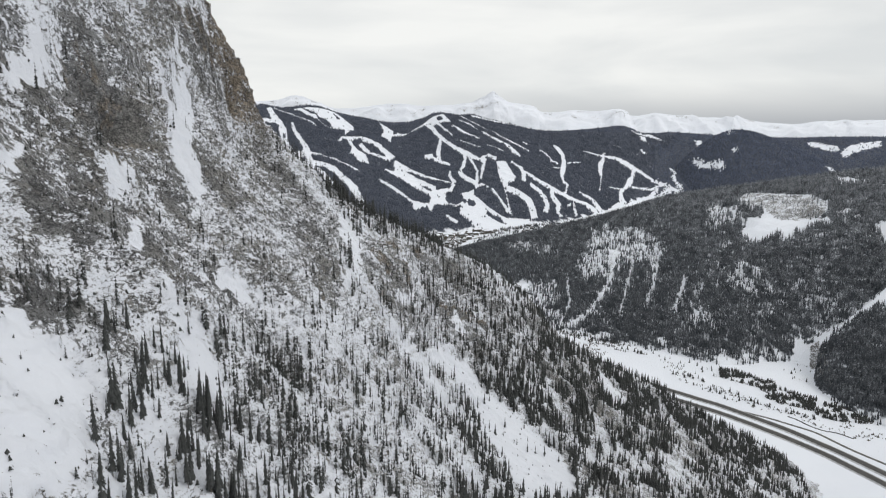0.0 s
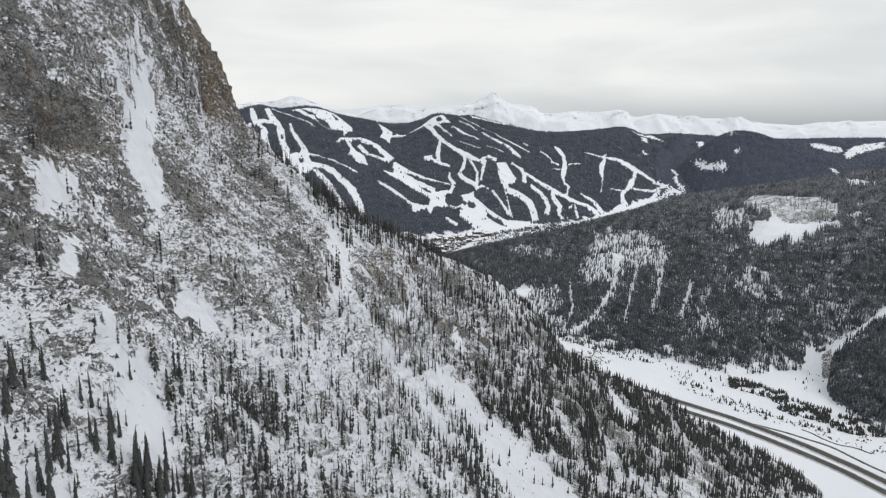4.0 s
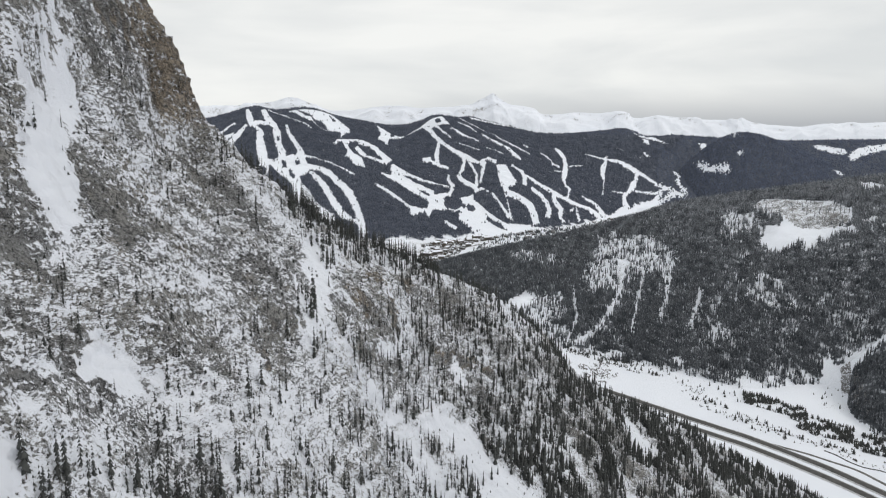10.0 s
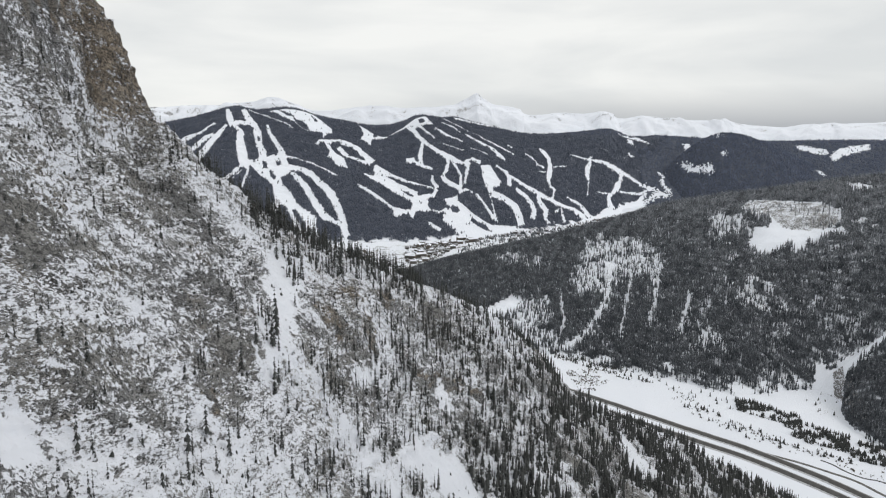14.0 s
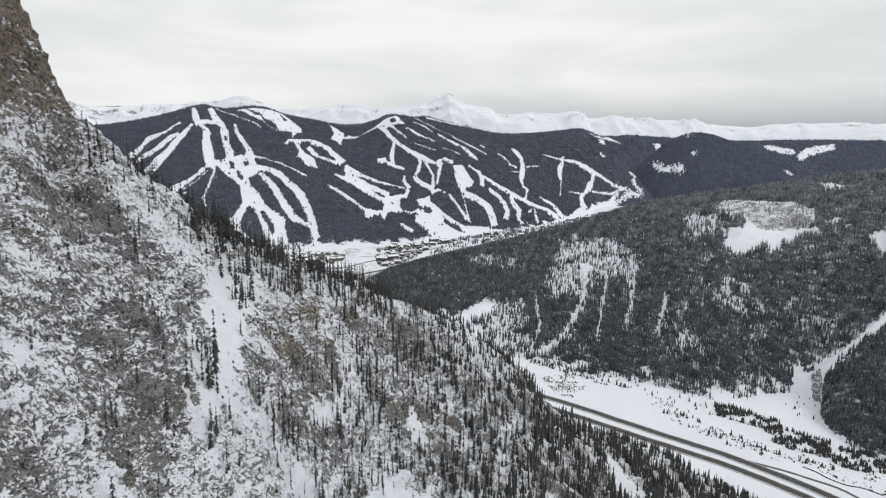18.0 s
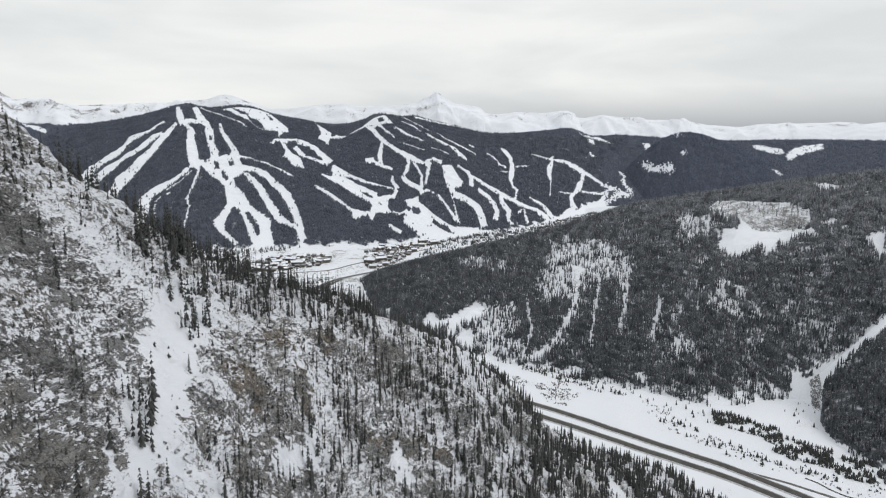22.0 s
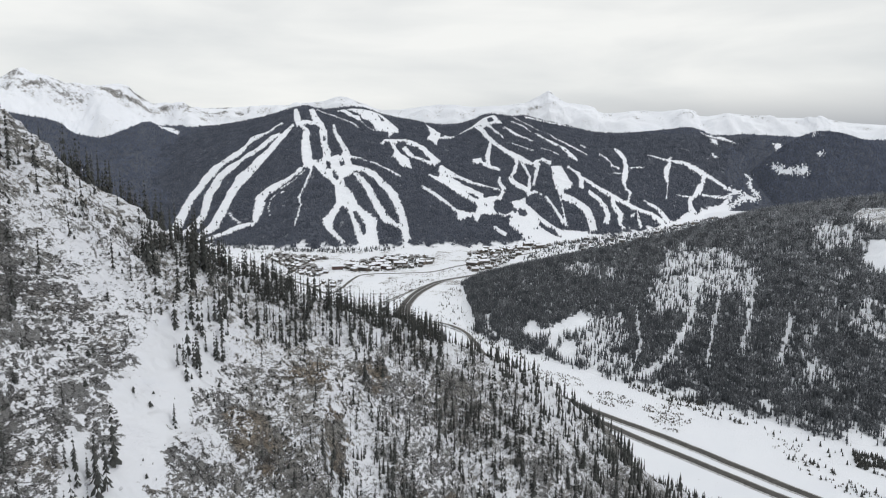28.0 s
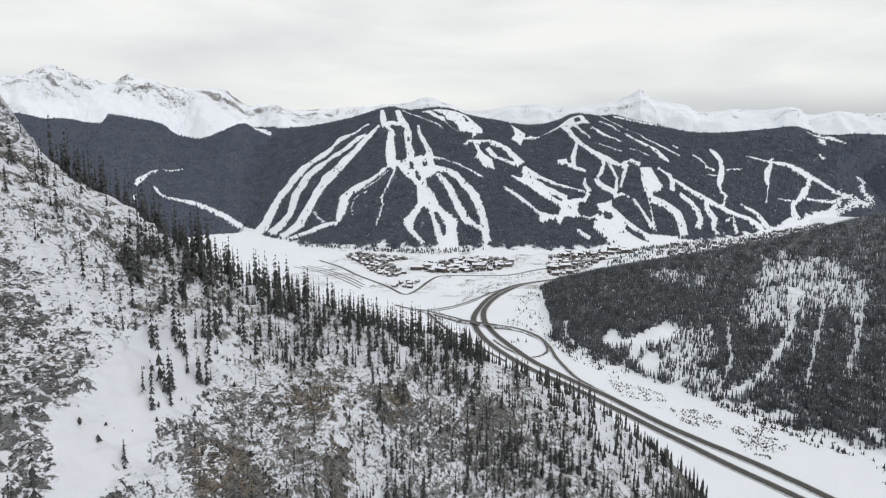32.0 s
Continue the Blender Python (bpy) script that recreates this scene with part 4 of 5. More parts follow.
HX, HY, HZ, HV = ruled(HILL_FOOT, HILL_CREST, 380, 260, 1.5, (0.0, 0.0, -0.1, -0.1, 0.0, 0.5, 0.55, 0.55, 0.5), 10, 130, 61, start=-0.012)
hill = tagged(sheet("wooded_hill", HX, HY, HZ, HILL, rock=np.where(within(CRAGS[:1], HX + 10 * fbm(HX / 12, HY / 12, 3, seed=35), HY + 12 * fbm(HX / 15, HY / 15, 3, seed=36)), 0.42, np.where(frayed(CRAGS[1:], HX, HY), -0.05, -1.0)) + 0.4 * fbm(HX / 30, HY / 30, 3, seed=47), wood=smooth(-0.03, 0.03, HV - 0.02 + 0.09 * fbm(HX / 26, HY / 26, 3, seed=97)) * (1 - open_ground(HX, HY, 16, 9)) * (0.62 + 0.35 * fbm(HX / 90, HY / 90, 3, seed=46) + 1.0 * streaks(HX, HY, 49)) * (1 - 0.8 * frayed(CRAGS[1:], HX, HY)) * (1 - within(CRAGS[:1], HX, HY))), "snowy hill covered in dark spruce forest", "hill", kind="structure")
SPUR_FOOT = [(800, 700, -44), (720, 830, -40), (655, 930, -35), (638, 985, -33), (634, 1030, -31), (641, 1066, -30), (654, 1098, -29)]
SPUR_CREST = [(1250, 1080, 260), (1080, 1160, 190), (930, 1180, 111), (808, 1176, 82), (736, 1165, 43), (694, 1148, 12), (664, 1112, -21)]
PX, PY, PZ, PV = ruled(SPUR_FOOT, SPUR_CREST, 160, 142, 1.7, (0.15, 0.15), 2.5, 90, 64, 1.1, start=-0.02)
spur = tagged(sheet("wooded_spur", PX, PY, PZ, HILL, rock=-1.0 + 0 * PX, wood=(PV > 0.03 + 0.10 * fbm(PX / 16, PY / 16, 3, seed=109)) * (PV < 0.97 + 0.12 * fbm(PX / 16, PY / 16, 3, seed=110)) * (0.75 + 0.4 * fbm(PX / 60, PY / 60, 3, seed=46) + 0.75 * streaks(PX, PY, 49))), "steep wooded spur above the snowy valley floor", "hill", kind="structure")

BED_A = [(662, 1118, -31), (688, 1150, -24), (716, 1160, -2), (750, 1170, 34), (818, 1175, 70), (935, 1186, 124)]
BED_B = [(628, 1180, -29), (667, 1178, -23), (706, 1186, 1), (763, 1196, 44), (832, 1208, 93), (925, 1242, 150)]
QX, QY, QZ, QV = ruled(BED_A, BED_B, 60, 24, 1.3, (-0.1, -0.1), 1.2, 40, 66, -0.6, start=-0.25)
tagged(sheet("ravine", QX, QY, QZ, HILL, rock=-1.0 + 0 * QX, wood=0 * QX), "smooth snowy ravine floor between wooded slopes", "ravine", kind="structure")

SKI_FOOT = [(-2600, 3800, 240), (-1900, 3150, 120), (-1340, 2740, 40), (-1000, 2500, 33), (-600, 2450, 32), (-300, 2500, 34), (0, 2530, 35), (200, 2620, 39), (350, 2720, 42), (590, 2903, 42), (800, 3200, 48), (1000, 3500, 55), (1181, 3862, 60), (1900, 4350, 80)]
SKI_CREST = [(-3098, 4500, 540), (-2086, 4480, 520), (-1841, 4420, 515), (-1720, 4420, 529), (-1560, 4410, 557), (-1403, 4400, 592), (-1279, 4390, 627), (-1190, 4380, 640), (-1060, 4390, 620), (-912, 4400, 634), (-802, 4410, 620), (-693, 4420, 581), (-514, 4420, 548), (-400, 4420, 526), (-268, 4420, 519), (-148, 4420, 545), (-40, 4420, 586), (103, 4420, 572), (186, 4420, 574), (302, 4420, 544), (432, 4430, 517), (561, 4440, 484), (719, 4450, 467), (1173, 4480, 460), (1712, 4550, 440), (2300, 4600, 420)]
SX, SY, SZ, SV = ruled(SKI_FOOT, SKI_CREST, 660, 280, 1.25, (0.12, 0.12), 22, 420, 71)
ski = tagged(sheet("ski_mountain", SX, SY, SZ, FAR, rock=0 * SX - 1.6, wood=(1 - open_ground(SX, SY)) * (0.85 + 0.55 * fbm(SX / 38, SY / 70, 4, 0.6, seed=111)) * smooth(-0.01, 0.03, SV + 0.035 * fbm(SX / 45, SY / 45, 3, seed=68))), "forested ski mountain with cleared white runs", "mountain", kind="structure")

LEFT_FOOT = [(-3000, 1500, 25), (-2600, 1700, 25), (-2200, 1950, 28), (-1850, 2220, 30), (-1600, 2420, 32), (-1450, 2560, 34), (-1380, 2640, 36), (-1330, 2680, 37)]
LEFT_CREST = [(-4232, 3300, 600), (-3600, 3430, 560), (-3277, 3500, 544), (-3233, 3577, 587), (-3134, 3655, 556), (-3012, 3693, 556), (-2900, 3750, 532), (-2825, 3770, 531), (-2793, 3809, 581), (-2678, 3886, 561), (-2559, 3964, 532), (-2509, 4041, 468), (-2404, 4080, 443), (-2328, 4118, 454), (-2228, 4157, 498), (-2150, 4215, 538), (-2072, 4273, 511), (-1991, 4311, 509), (-1809, 4350, 505)]
LX, LY, LZ, LV = ruled(LEFT_FOOT, LEFT_CREST, 420, 160, 1.3, (-0.35, -0.3, -0.25, -0.2), 18, 420, 81, calm=0.9)
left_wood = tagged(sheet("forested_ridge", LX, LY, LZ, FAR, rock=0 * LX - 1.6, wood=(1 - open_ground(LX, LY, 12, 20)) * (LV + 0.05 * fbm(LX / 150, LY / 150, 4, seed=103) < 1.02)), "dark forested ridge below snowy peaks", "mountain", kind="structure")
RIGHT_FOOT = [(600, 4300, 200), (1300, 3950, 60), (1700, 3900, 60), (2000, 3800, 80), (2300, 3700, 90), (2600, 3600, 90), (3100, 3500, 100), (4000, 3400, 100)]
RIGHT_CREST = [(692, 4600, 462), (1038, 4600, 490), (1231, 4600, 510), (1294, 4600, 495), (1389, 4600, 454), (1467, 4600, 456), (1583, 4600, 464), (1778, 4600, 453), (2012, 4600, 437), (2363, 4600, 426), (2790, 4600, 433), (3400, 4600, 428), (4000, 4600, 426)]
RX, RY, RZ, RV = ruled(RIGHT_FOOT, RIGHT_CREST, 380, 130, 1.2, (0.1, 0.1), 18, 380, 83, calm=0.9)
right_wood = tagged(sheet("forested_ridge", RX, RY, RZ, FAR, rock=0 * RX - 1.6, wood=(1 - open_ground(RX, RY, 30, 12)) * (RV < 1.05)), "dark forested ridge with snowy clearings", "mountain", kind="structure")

DOME_FOOT = [(1470, 4010, 62), (1560, 3900, 65), (1680, 3830, 75), (1800, 3790, 80), (2050, 3760, 85), (2300, 3740, 90), (2600, 3740, 95), (3000, 3760, 100)]
DOME_CREST = [(1430, 4150, 150), (1500, 4150, 272), (1639, 4150, 395), (1758, 4150, 457), (1845, 4150, 474), (1968, 4150, 457), (2167, 4150, 387), (2350, 4150, 301), (2533, 4150, 231), (2778, 4150, 181), (3100, 4150, 150)]
DX, DY, DZ, DV = ruled(DOME_FOOT, DOME_CREST, 260, 90, 1.3, (0.15, 0.15), 14, 300, 85, calm=0.9)
tagged(sheet("forested_dome", DX, DY, DZ, FAR, rock=0 * DX - 1.6, wood=(1 - open_ground(DX, DY, 30, 12)) * np.ones(DX.shape)), "rounded dark forested mountain with snowy clearings", "mountain", kind="structure")

SNOW_R = [(-1460, 4850, 640), (-1269, 4850, 686), (-1105, 4850, 716), (-1025, 4850, 714), (-904, 4850, 666), (-783, 4850, 634), (-335, 4850, 666), (-132, 4850, 654), (72, 4850, 654), (194, 4850, 666), (275, 4850, 708), (345, 4850, 748), (372, 4850, 752), (429, 4850, 708), (499, 4850, 668), (662, 4850, 650), (744, 4850, 614), (1132, 4850, 618), (1327, 4850, 614), (1386, 4850, 582), (1622, 4850, 590), (1787, 4850, 570), (1992, 4850, 554), (2107, 4850, 554), (2154, 4850, 572), (2238, 4850, 546), (2526, 4850, 522), (2852, 4850, 538), (3211, 4850, 546), (5028, 4850, 547)]
SNOW_L = [(-4777, 3700, 800), (-4104, 3800, 815), (-3659, 3900, 828), (-3531, 3968, 846), (-3473, 4002, 880), (-3394, 4036, 900), (-3310, 4104, 852), (-3242, 4138, 825), (-3196, 4172, 831), (-3161, 4206, 811), (-3101, 4240, 809), (-3010, 4308, 862), (-2959, 4342, 831), (-2876, 4376, 810), (-2793, 4410, 777), (-2728, 4444, 786), (-2642, 4478, 761), (-2464, 4546, 769), (-2421, 4580, 738), (-2355, 4614, 684), (-2287, 4648, 662), (-2016, 4716, 641), (-1700, 4760, 636), (-1291, 4820, 667)]
for crest_pts, dx, dy, sd in ((SNOW_R, 0, -220, 5), (SNOW_L, 150, -420, 6)):
    low = [(x + dx, y + dy, 330) for x, y, z in crest_pts]
    NX, NY, NZ, NV = ruled(low, crest_pts, 420, 90, 1.3, (-0.1, -0.1), 95 if sd == 5 else 150, 430 if sd == 5 else 620, sd + 90, 0.8, 0.72)
    tagged(sheet("snowy_range", NX, NY, NZ, FAR, rock=(-0.95 if sd == 5 else -0.75) + ((0.35 if sd == 5 else 0.6) + 1.6 * fbm(NX / 150, NY / 70 + NZ / 90, 5, 0.6, seed=sd)) * smooth(0.45, 0.8, NV), wood=0 * NX), "distant high mountain range under fresh snow", "mountain range", kind="structure")


# ---- the motorway ----
SLUSH = plain_material("grey_slush", (0.30, 0.30, 0.31), (0.52, 0.53, 0.55), 0.25, 0.6)
NORTH_WAY = [(150, 2230), (60, 2170), (-28, 2112), (-111, 2048), (-159, 1951), (-183, 1841), (-182, 1749), (-156, 1656), (-101, 1555), (-43, 1472), (22, 1401), (85, 1341), (146, 1272), (204, 1217), (262, 1168), (324, 1105), (379, 1050), (441, 989), (495, 921), (537, 857), (572, 785), (618, 670), (660, 560)]
SOUTH_WAY = [(120, 2225), (30, 2155), (-56, 2094), (-143, 2018), (-186, 1901), (-200, 1783), (-196, 1699), (-167, 1610), (-113, 1516), (-40, 1429), (30, 1364), (96, 1294), (165, 1223), (231, 1154), (284, 1102), (350, 1038), (431, 960), (482, 896), (520, 839), (552, 770), (595, 665), (636, 560)]


def strip(name, pts, width, material, lift=0.35, n=200, offset=0.0, thick=0.5):
    p = spline([(*q[:2], 0) for q in pts], n)[:, :2]
    d = np.gradient(p, axis=0)
    d = d / np.hypot(d[:, 0], d[:, 1])[:, None]
    nrm = np.stack([-d[:, 1], d[:, 0]], 1)
    prof = np.array([(-width / 2 - 0.6, -thick), (-width / 2, 0), (-width / 4, 0.05), (0, 0.1), (width / 4, 0.05), (width / 2, 0), (width / 2 + 0.6, -thick)])
    X = p[:, None, 0] + nrm[:, None, 0] * (prof[None, :, 0] + offset)
    Y = p[:, None, 1] + nrm[:, None, 1] * (prof[None, :, 0] + offset)
    extra = np.array([q[2] if len(q) > 2 else 0 for q in pts], float)
    up = np.interp(np.linspace(0, len(pts) - 1, n), np.arange(len(pts)), extra)
    Z = floor_z(p[:, 0], p[:, 1])[:, None] + up[:, None] + lift + prof[None, :, 1]
    return sheet(name, X, Y, Z, material)


for way in (NORTH_WAY, SOUTH_WAY):
    tagged(strip("road", way, 11.5, ASPHALT, 0.95, n=420, thick=1.6), "dark wet asphalt motorway carriageway between snow", "road", kind="structure")
    for side in (-6.9, 6.9):
        tagged(strip("road_shoulder", way, 1.9, SLUSH, 0.9, n=420, offset=side, thick=1.5), "grey slushy shoulder beside the carriageway", "road", kind="structure")


# ---- the forests ----
def conifer(tiers, sides, seed, trunk=0.0, lean=0.0, slim=1.0, rough=0.8):
    """A spruce one metre high: jagged drooping tiers on a trunk, as plain lists."""
    r = random.Random(seed)
    vs, fs = [], []
    for k in range(tiers):
        f = k / tiers
        z0, z1 = 0.07 + 0.86 * f, 0.07 + 0.86 * (k + 1.75) / tiers
        rad = slim * (0.155 * (1 - f) ** 0.85 + 0.012) * r.uniform(rough, 1.2)
        base, spin = len(vs), r.uniform(0, 6.3)
        cx, cy = r.uniform(-1, 1) * 0.012 + lean * z0, r.uniform(-1, 1) * 0.012
        for j in range(sides):
            a = spin + 2 * math.pi * j / sides
            out = rad * (r.uniform(0.85, 1.3) if j % 2 == 0 or sides < 6 else r.uniform(0.35, 0.6))
            vs.append((cx + out * math.cos(a), cy + out * math.sin(a), z0 + r.uniform(-0.02, 0.02) + (0.03 if j % 2 and sides > 5 else -0.015)))
        vs.append((cx, cy, min(z1, 1.0)))
        fs += [(base + j, base + (j + 1) % sides, base + sides) for j in range(sides)]
    crown = len(fs)
    if trunk:
        base = len(vs)
        for z, q in ((-0.08, trunk), (0.9, trunk * 0.2)):
            vs += [(q * math.cos(2.1 * j), q * math.sin(2.1 * j), z) for j in range(3)]
        fs += [(base + j, base + (j + 1) % 3, base + 3 + (j + 1) % 3) for j in range(3)]
        fs += [(base + j, base + 3 + (j + 1) % 3, base + 3 + j) for j in range(3)]
    return np.array(vs), np.array(fs), crown


def mass(name, places, heights, widths, templates, materials, label, category, seed=1, spin=6.283):
    """Very many plants as one mesh: each place takes one of the templates, turned and sized."""
    rng = np.random.default_rng(seed)
    pick = rng.integers(0, len(templates), len(places))
    turn = rng.uniform(-spin / 2, spin / 2, len(places))
    V, F, M, at = [], [], [], 0
    for k, (v, f, crown) in enumerate(templates):
        sel = np.nonzero(pick == k)[0]
        if not len(sel):
            continue
        c, s_, h, w = np.cos(turn[sel])[:, None], np.sin(turn[sel])[:, None], heights[sel][:, None], (heights * widths)[sel][:, None]
        P = np.stack([(v[:, 0] * c - v[:, 1] * s_) * w + places[sel, 0:1], (v[:, 0] * s_ + v[:, 1] * c) * w + places[sel, 1:2], v[:, 2] * h + places[sel, 2:3]], -1)
        V.append(P.reshape(-1, 3))
        F.append((f[None] + (np.arange(len(sel)) * len(v))[:, None, None] + at).reshape(-1, 3))
        M.append(np.tile((np.arange(len(f)) >= crown).astype(np.int32), len(sel)))
        at += len(sel) * len(v)
    V, F, M = np.concatenate(V), np.concatenate(F), np.concatenate(M)
    me = bpy.data.meshes.new(name)
    me.vertices.add(len(V))
    me.vertices.foreach_set("co", V.astype(np.float32).ravel())
    me.loops.add(F.size)
    me.loops.foreach_set("vertex_index", F.astype(np.int32).ravel())
    me.polygons.add(len(F))
    me.polygons.foreach_set("loop_start", np.arange(0, F.size, 3, dtype=np.int32))
    for m in materials:
        me.materials.append(m)
    me.polygons.foreach_set("material_index", np.minimum(M, len(materials) - 1))
    me.update()
    return tagged(new(name, me), label, category, kind="stuff")


def scatter(X, Y, Z, count, seed, vmax=None):
    """Random places on a grid sheet, even in plan; also their row in the grid."""
    rng = np.random.default_rng(seed)
    e1, e2 = np.stack([X[1:, :-1] - X[:-1, :-1], Y[1:, :-1] - Y[:-1, :-1]]), np.stack([X[:-1, 1:] - X[:-1, :-1], Y[:-1, 1:] - Y[:-1, :-1]])
    area = np.abs(e1[0] * e2[1] - e1[1] * e2[0])
    if vmax:
        area[vmax:] = 0
    cum = np.cumsum(area.ravel())
    cell = np.minimum(np.searchsorted(cum, rng.uniform(0, cum[-1], count)), area.size - 1)
    i, j = np.divmod(cell, area.shape[1])
    a, b = rng.uniform(0, 1, count), rng.uniform(0, 1, count)

    def blend(G):
        return (G[i, j] * (1 - a) + G[i + 1, j] * a) * (1 - b) + (G[i, j + 1] * (1 - a) + G[i + 1, j + 1] * a) * b
    return np.stack([blend(X), blend(Y), blend(Z)], 1), i, cum[-1]


rng = np.random.default_rng(7)
TINY = [conifer(1, 4, k, slim=1.3) for k in range(3)] + [conifer(2, 3, k, slim=1.25) for k in range(2)]
SMALL = [conifer(2, 3, 20 + k, slim=1.15) for k in range(5)] + [conifer(2, 4, 30 + k, slim=1.0) for k in range(3)]

# far forest on the ski mountain and the ridges beside it
P, row, _ = scatter(SX, SY, SZ, 115000, 3, int(0.82 * 280))
ok = ((open_ground(P[:, 0], P[:, 1]) < 0.4) | (rng.uniform(0, 1, len(P)) < 0.08 * (fbm(P[:, 0] / 40, P[:, 1] / 40, 3, seed=98) > 0.22))) & (row / 280.0 * 1.31 - 0.06 + 0.035 * fbm(P[:, 0] / 45, P[:, 1] / 45, 3, seed=68) > 0.008) & (rng.uniform(0, 1, len(P)) < smooth(0.83, 0.7, row / 280.0) * 0.5 + 0.5)
P = P[ok]
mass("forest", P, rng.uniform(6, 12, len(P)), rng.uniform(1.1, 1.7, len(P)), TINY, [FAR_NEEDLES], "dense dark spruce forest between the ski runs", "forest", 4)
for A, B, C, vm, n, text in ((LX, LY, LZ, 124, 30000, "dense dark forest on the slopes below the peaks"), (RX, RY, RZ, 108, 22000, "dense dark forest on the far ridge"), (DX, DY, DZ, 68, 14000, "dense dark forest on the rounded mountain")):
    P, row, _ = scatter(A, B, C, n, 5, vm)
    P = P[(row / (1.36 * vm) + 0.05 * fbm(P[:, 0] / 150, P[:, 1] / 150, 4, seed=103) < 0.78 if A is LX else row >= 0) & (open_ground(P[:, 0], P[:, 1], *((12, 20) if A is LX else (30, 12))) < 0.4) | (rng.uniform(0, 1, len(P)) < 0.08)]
    mass("forest", P, rng.uniform(8, 14, len(P)), rng.uniform(1.0, 1.6, len(P)), TINY, [HAZY_NEEDLES], text, "forest", 6)

# the wooded hill across the valley, and the spur beside it
P, row, area = scatter(HX, HY, HZ, 105000, 8, 215)
thin = frayed(CRAGS[1:], P[:, 0], P[:, 1])
ledge = within(CRAGS[:1], P[:, 0], P[:, 1])
keep = 0.85 + 0.4 * fbm(P[:, 0] / 120, P[:, 1] / 120, 3, seed=46) + 1.1 * streaks(P[:, 0], P[:, 1], 49)
ok = (open_ground(P[:, 0], P[:, 1], 16, 9) < 0.4) & (~ledge | (rng.uniform(0, 1, len(P)) < 0.04)) & (rng.uniform(0, 1, len(P)) < smooth(-4, 7, row - 3 + 14 * fbm(P[:, 0] / 26, P[:, 1] / 26, 3, seed=97)) + 0.02) & (rng.uniform(0, 1, len(P)) < np.where(thin, np.clip(0.2 + 1.3 * streaks(P[:, 0], P[:, 1], 55), 0.04, 0.7), np.clip(keep, 0.25, 1)))
P = P[ok]
mass("forest", P, rng.uniform(8, 17, len(P)), rng.uniform(0.42, 0.66, len(P)), SMALL, [FROSTED], "snow-dusted spruce forest on the hillside", "forest", 9)
P, row, area = scatter(PX, PY, PZ, 21000, 18, 100)
P = P[(row > 2 + 10 * fbm(P[:, 0] / 14, P[:, 1] / 14, 3, seed=109)) & (row < 84 + 10 * fbm(P[:, 0] / 14, P[:, 1] / 14, 3, seed=110)) & (rng.uniform(0, 1, len(P)) < 0.8 + 0.7 * fbm(P[:, 0] / 50, P[:, 1] / 50, 3, seed=46) + 0.9 * streaks(P[:, 0], P[:, 1], 49))]
mass("forest", P, rng.uniform(8, 16, len(P)), rng.uniform(0.55, 0.8, len(P)), SMALL, [FROSTED], "snow-dusted spruce wood on the spur", "forest", 19)



def fir(whorls, arms, seed, slim=1.0, ridge=False, gap=0.0):
    """A spruce one metre high, built of drooping boughs round the stem: lists of points and faces."""
    r = random.Random(seed)
    vs, fs = [], []
    low = r.uniform(0.06, 0.2)
    for k in range(whorls):
        f = (k + r.uniform(-0.3, 0.3)) / whorls
        z = low + (0.97 - low) * max(f, 0)
        reach = slim * (0.145 * (1 - f) ** 0.8 + 0.014) * r.uniform(0.75, 1.2)
        spin = r.uniform(0, 6.3)
        for j in range(arms):
            if r.random() < gap:
                continue
            a = spin + 2 * math.pi * j / arms + r.uniform(-0.25, 0.25)
            L = reach * r.uniform(0.7, 1.25)
            c, q = math.cos(a), math.sin(a)
            w, drop, rise = L * 0.42, L * r.uniform(0.25, 0.6), 0.05 * (1 - f) + 0.03
            n = len(vs)
            vs += [(0, 0, z + rise), (c * L * 0.6 - q * w, q * L * 0.6 + c * w, z - drop * 0.6), (c * L, q * L, z - drop), (c * L * 0.6 + q * w, q * L * 0.6 - c * w, z - drop * 0.6)]
            if ridge:
                vs.append((c * L * 0.62, q * L * 0.62, z - drop * 0.2 + rise * 0.4))
                fs += [(n, n + 1, n + 4), (n + 1, n + 2, n + 4), (n + 2, n + 3, n + 4), (n + 3, n, n + 4)]
            else:
                fs += [(n, n + 1, n + 2), (n, n + 2, n + 3)]
    return vs, fs


def stem(thick, top=0.96):
    vs, fs = [], []
    for z, q in ((-0.1, thick), (0.45, thick * 0.6), (top, thick * 0.1)):
        vs += [(q * math.cos(1.2566 * j), q * math.sin(1.2566 * j), z) for j in range(5)]
    for lv in (0, 5):
        fs += [(lv + j, lv + (j + 1) % 5, lv + 5 + (j + 1) % 5, lv + 5 + j) for j in range(5)]
    return vs, fs


def mesh_of(name, vs, fs, material):
    me = bpy.data.meshes.new(name)
    me.from_pydata(vs, [], fs)
    me.materials.append(material)
    return me


def part(name, me, parent, label=""):
    ob = new(name, me)
    ob.parent = parent
    return tagged(ob, label)


def whole(seed, whorls, arms, slim, gap=0.0):
    """A spruce with its stem, for the joined woods."""
    v, f = fir(whorls, arms, seed, slim, False, gap)
    n = len(v)
    sv = [(0.011 * math.cos(2.1 * j), 0.011 * math.sin(2.1 * j), -0.08) for j in range(3)] + [(0, 0, 0.95)]
    sf = [(n + j, n + (j + 1) % 3, n + 3) for j in range(3)]
    return np.array(v + sv), np.array(f + sf), len(f)


# the near mountainside: a sparse wood with thick groves
STANDS = [[(-67, 385), (-64, 391), (-60, 404), (-53, 390), (-54, 381), (-59, 372)], [(-65, 450), (-66, 463), (-62, 477), (-56, 454), (-56, 434), (-60, 430)]]
NP, row, area = scatter(CX, CY, CZ, 400000, 22)
x, y = NP[:, 0], NP[:, 1]
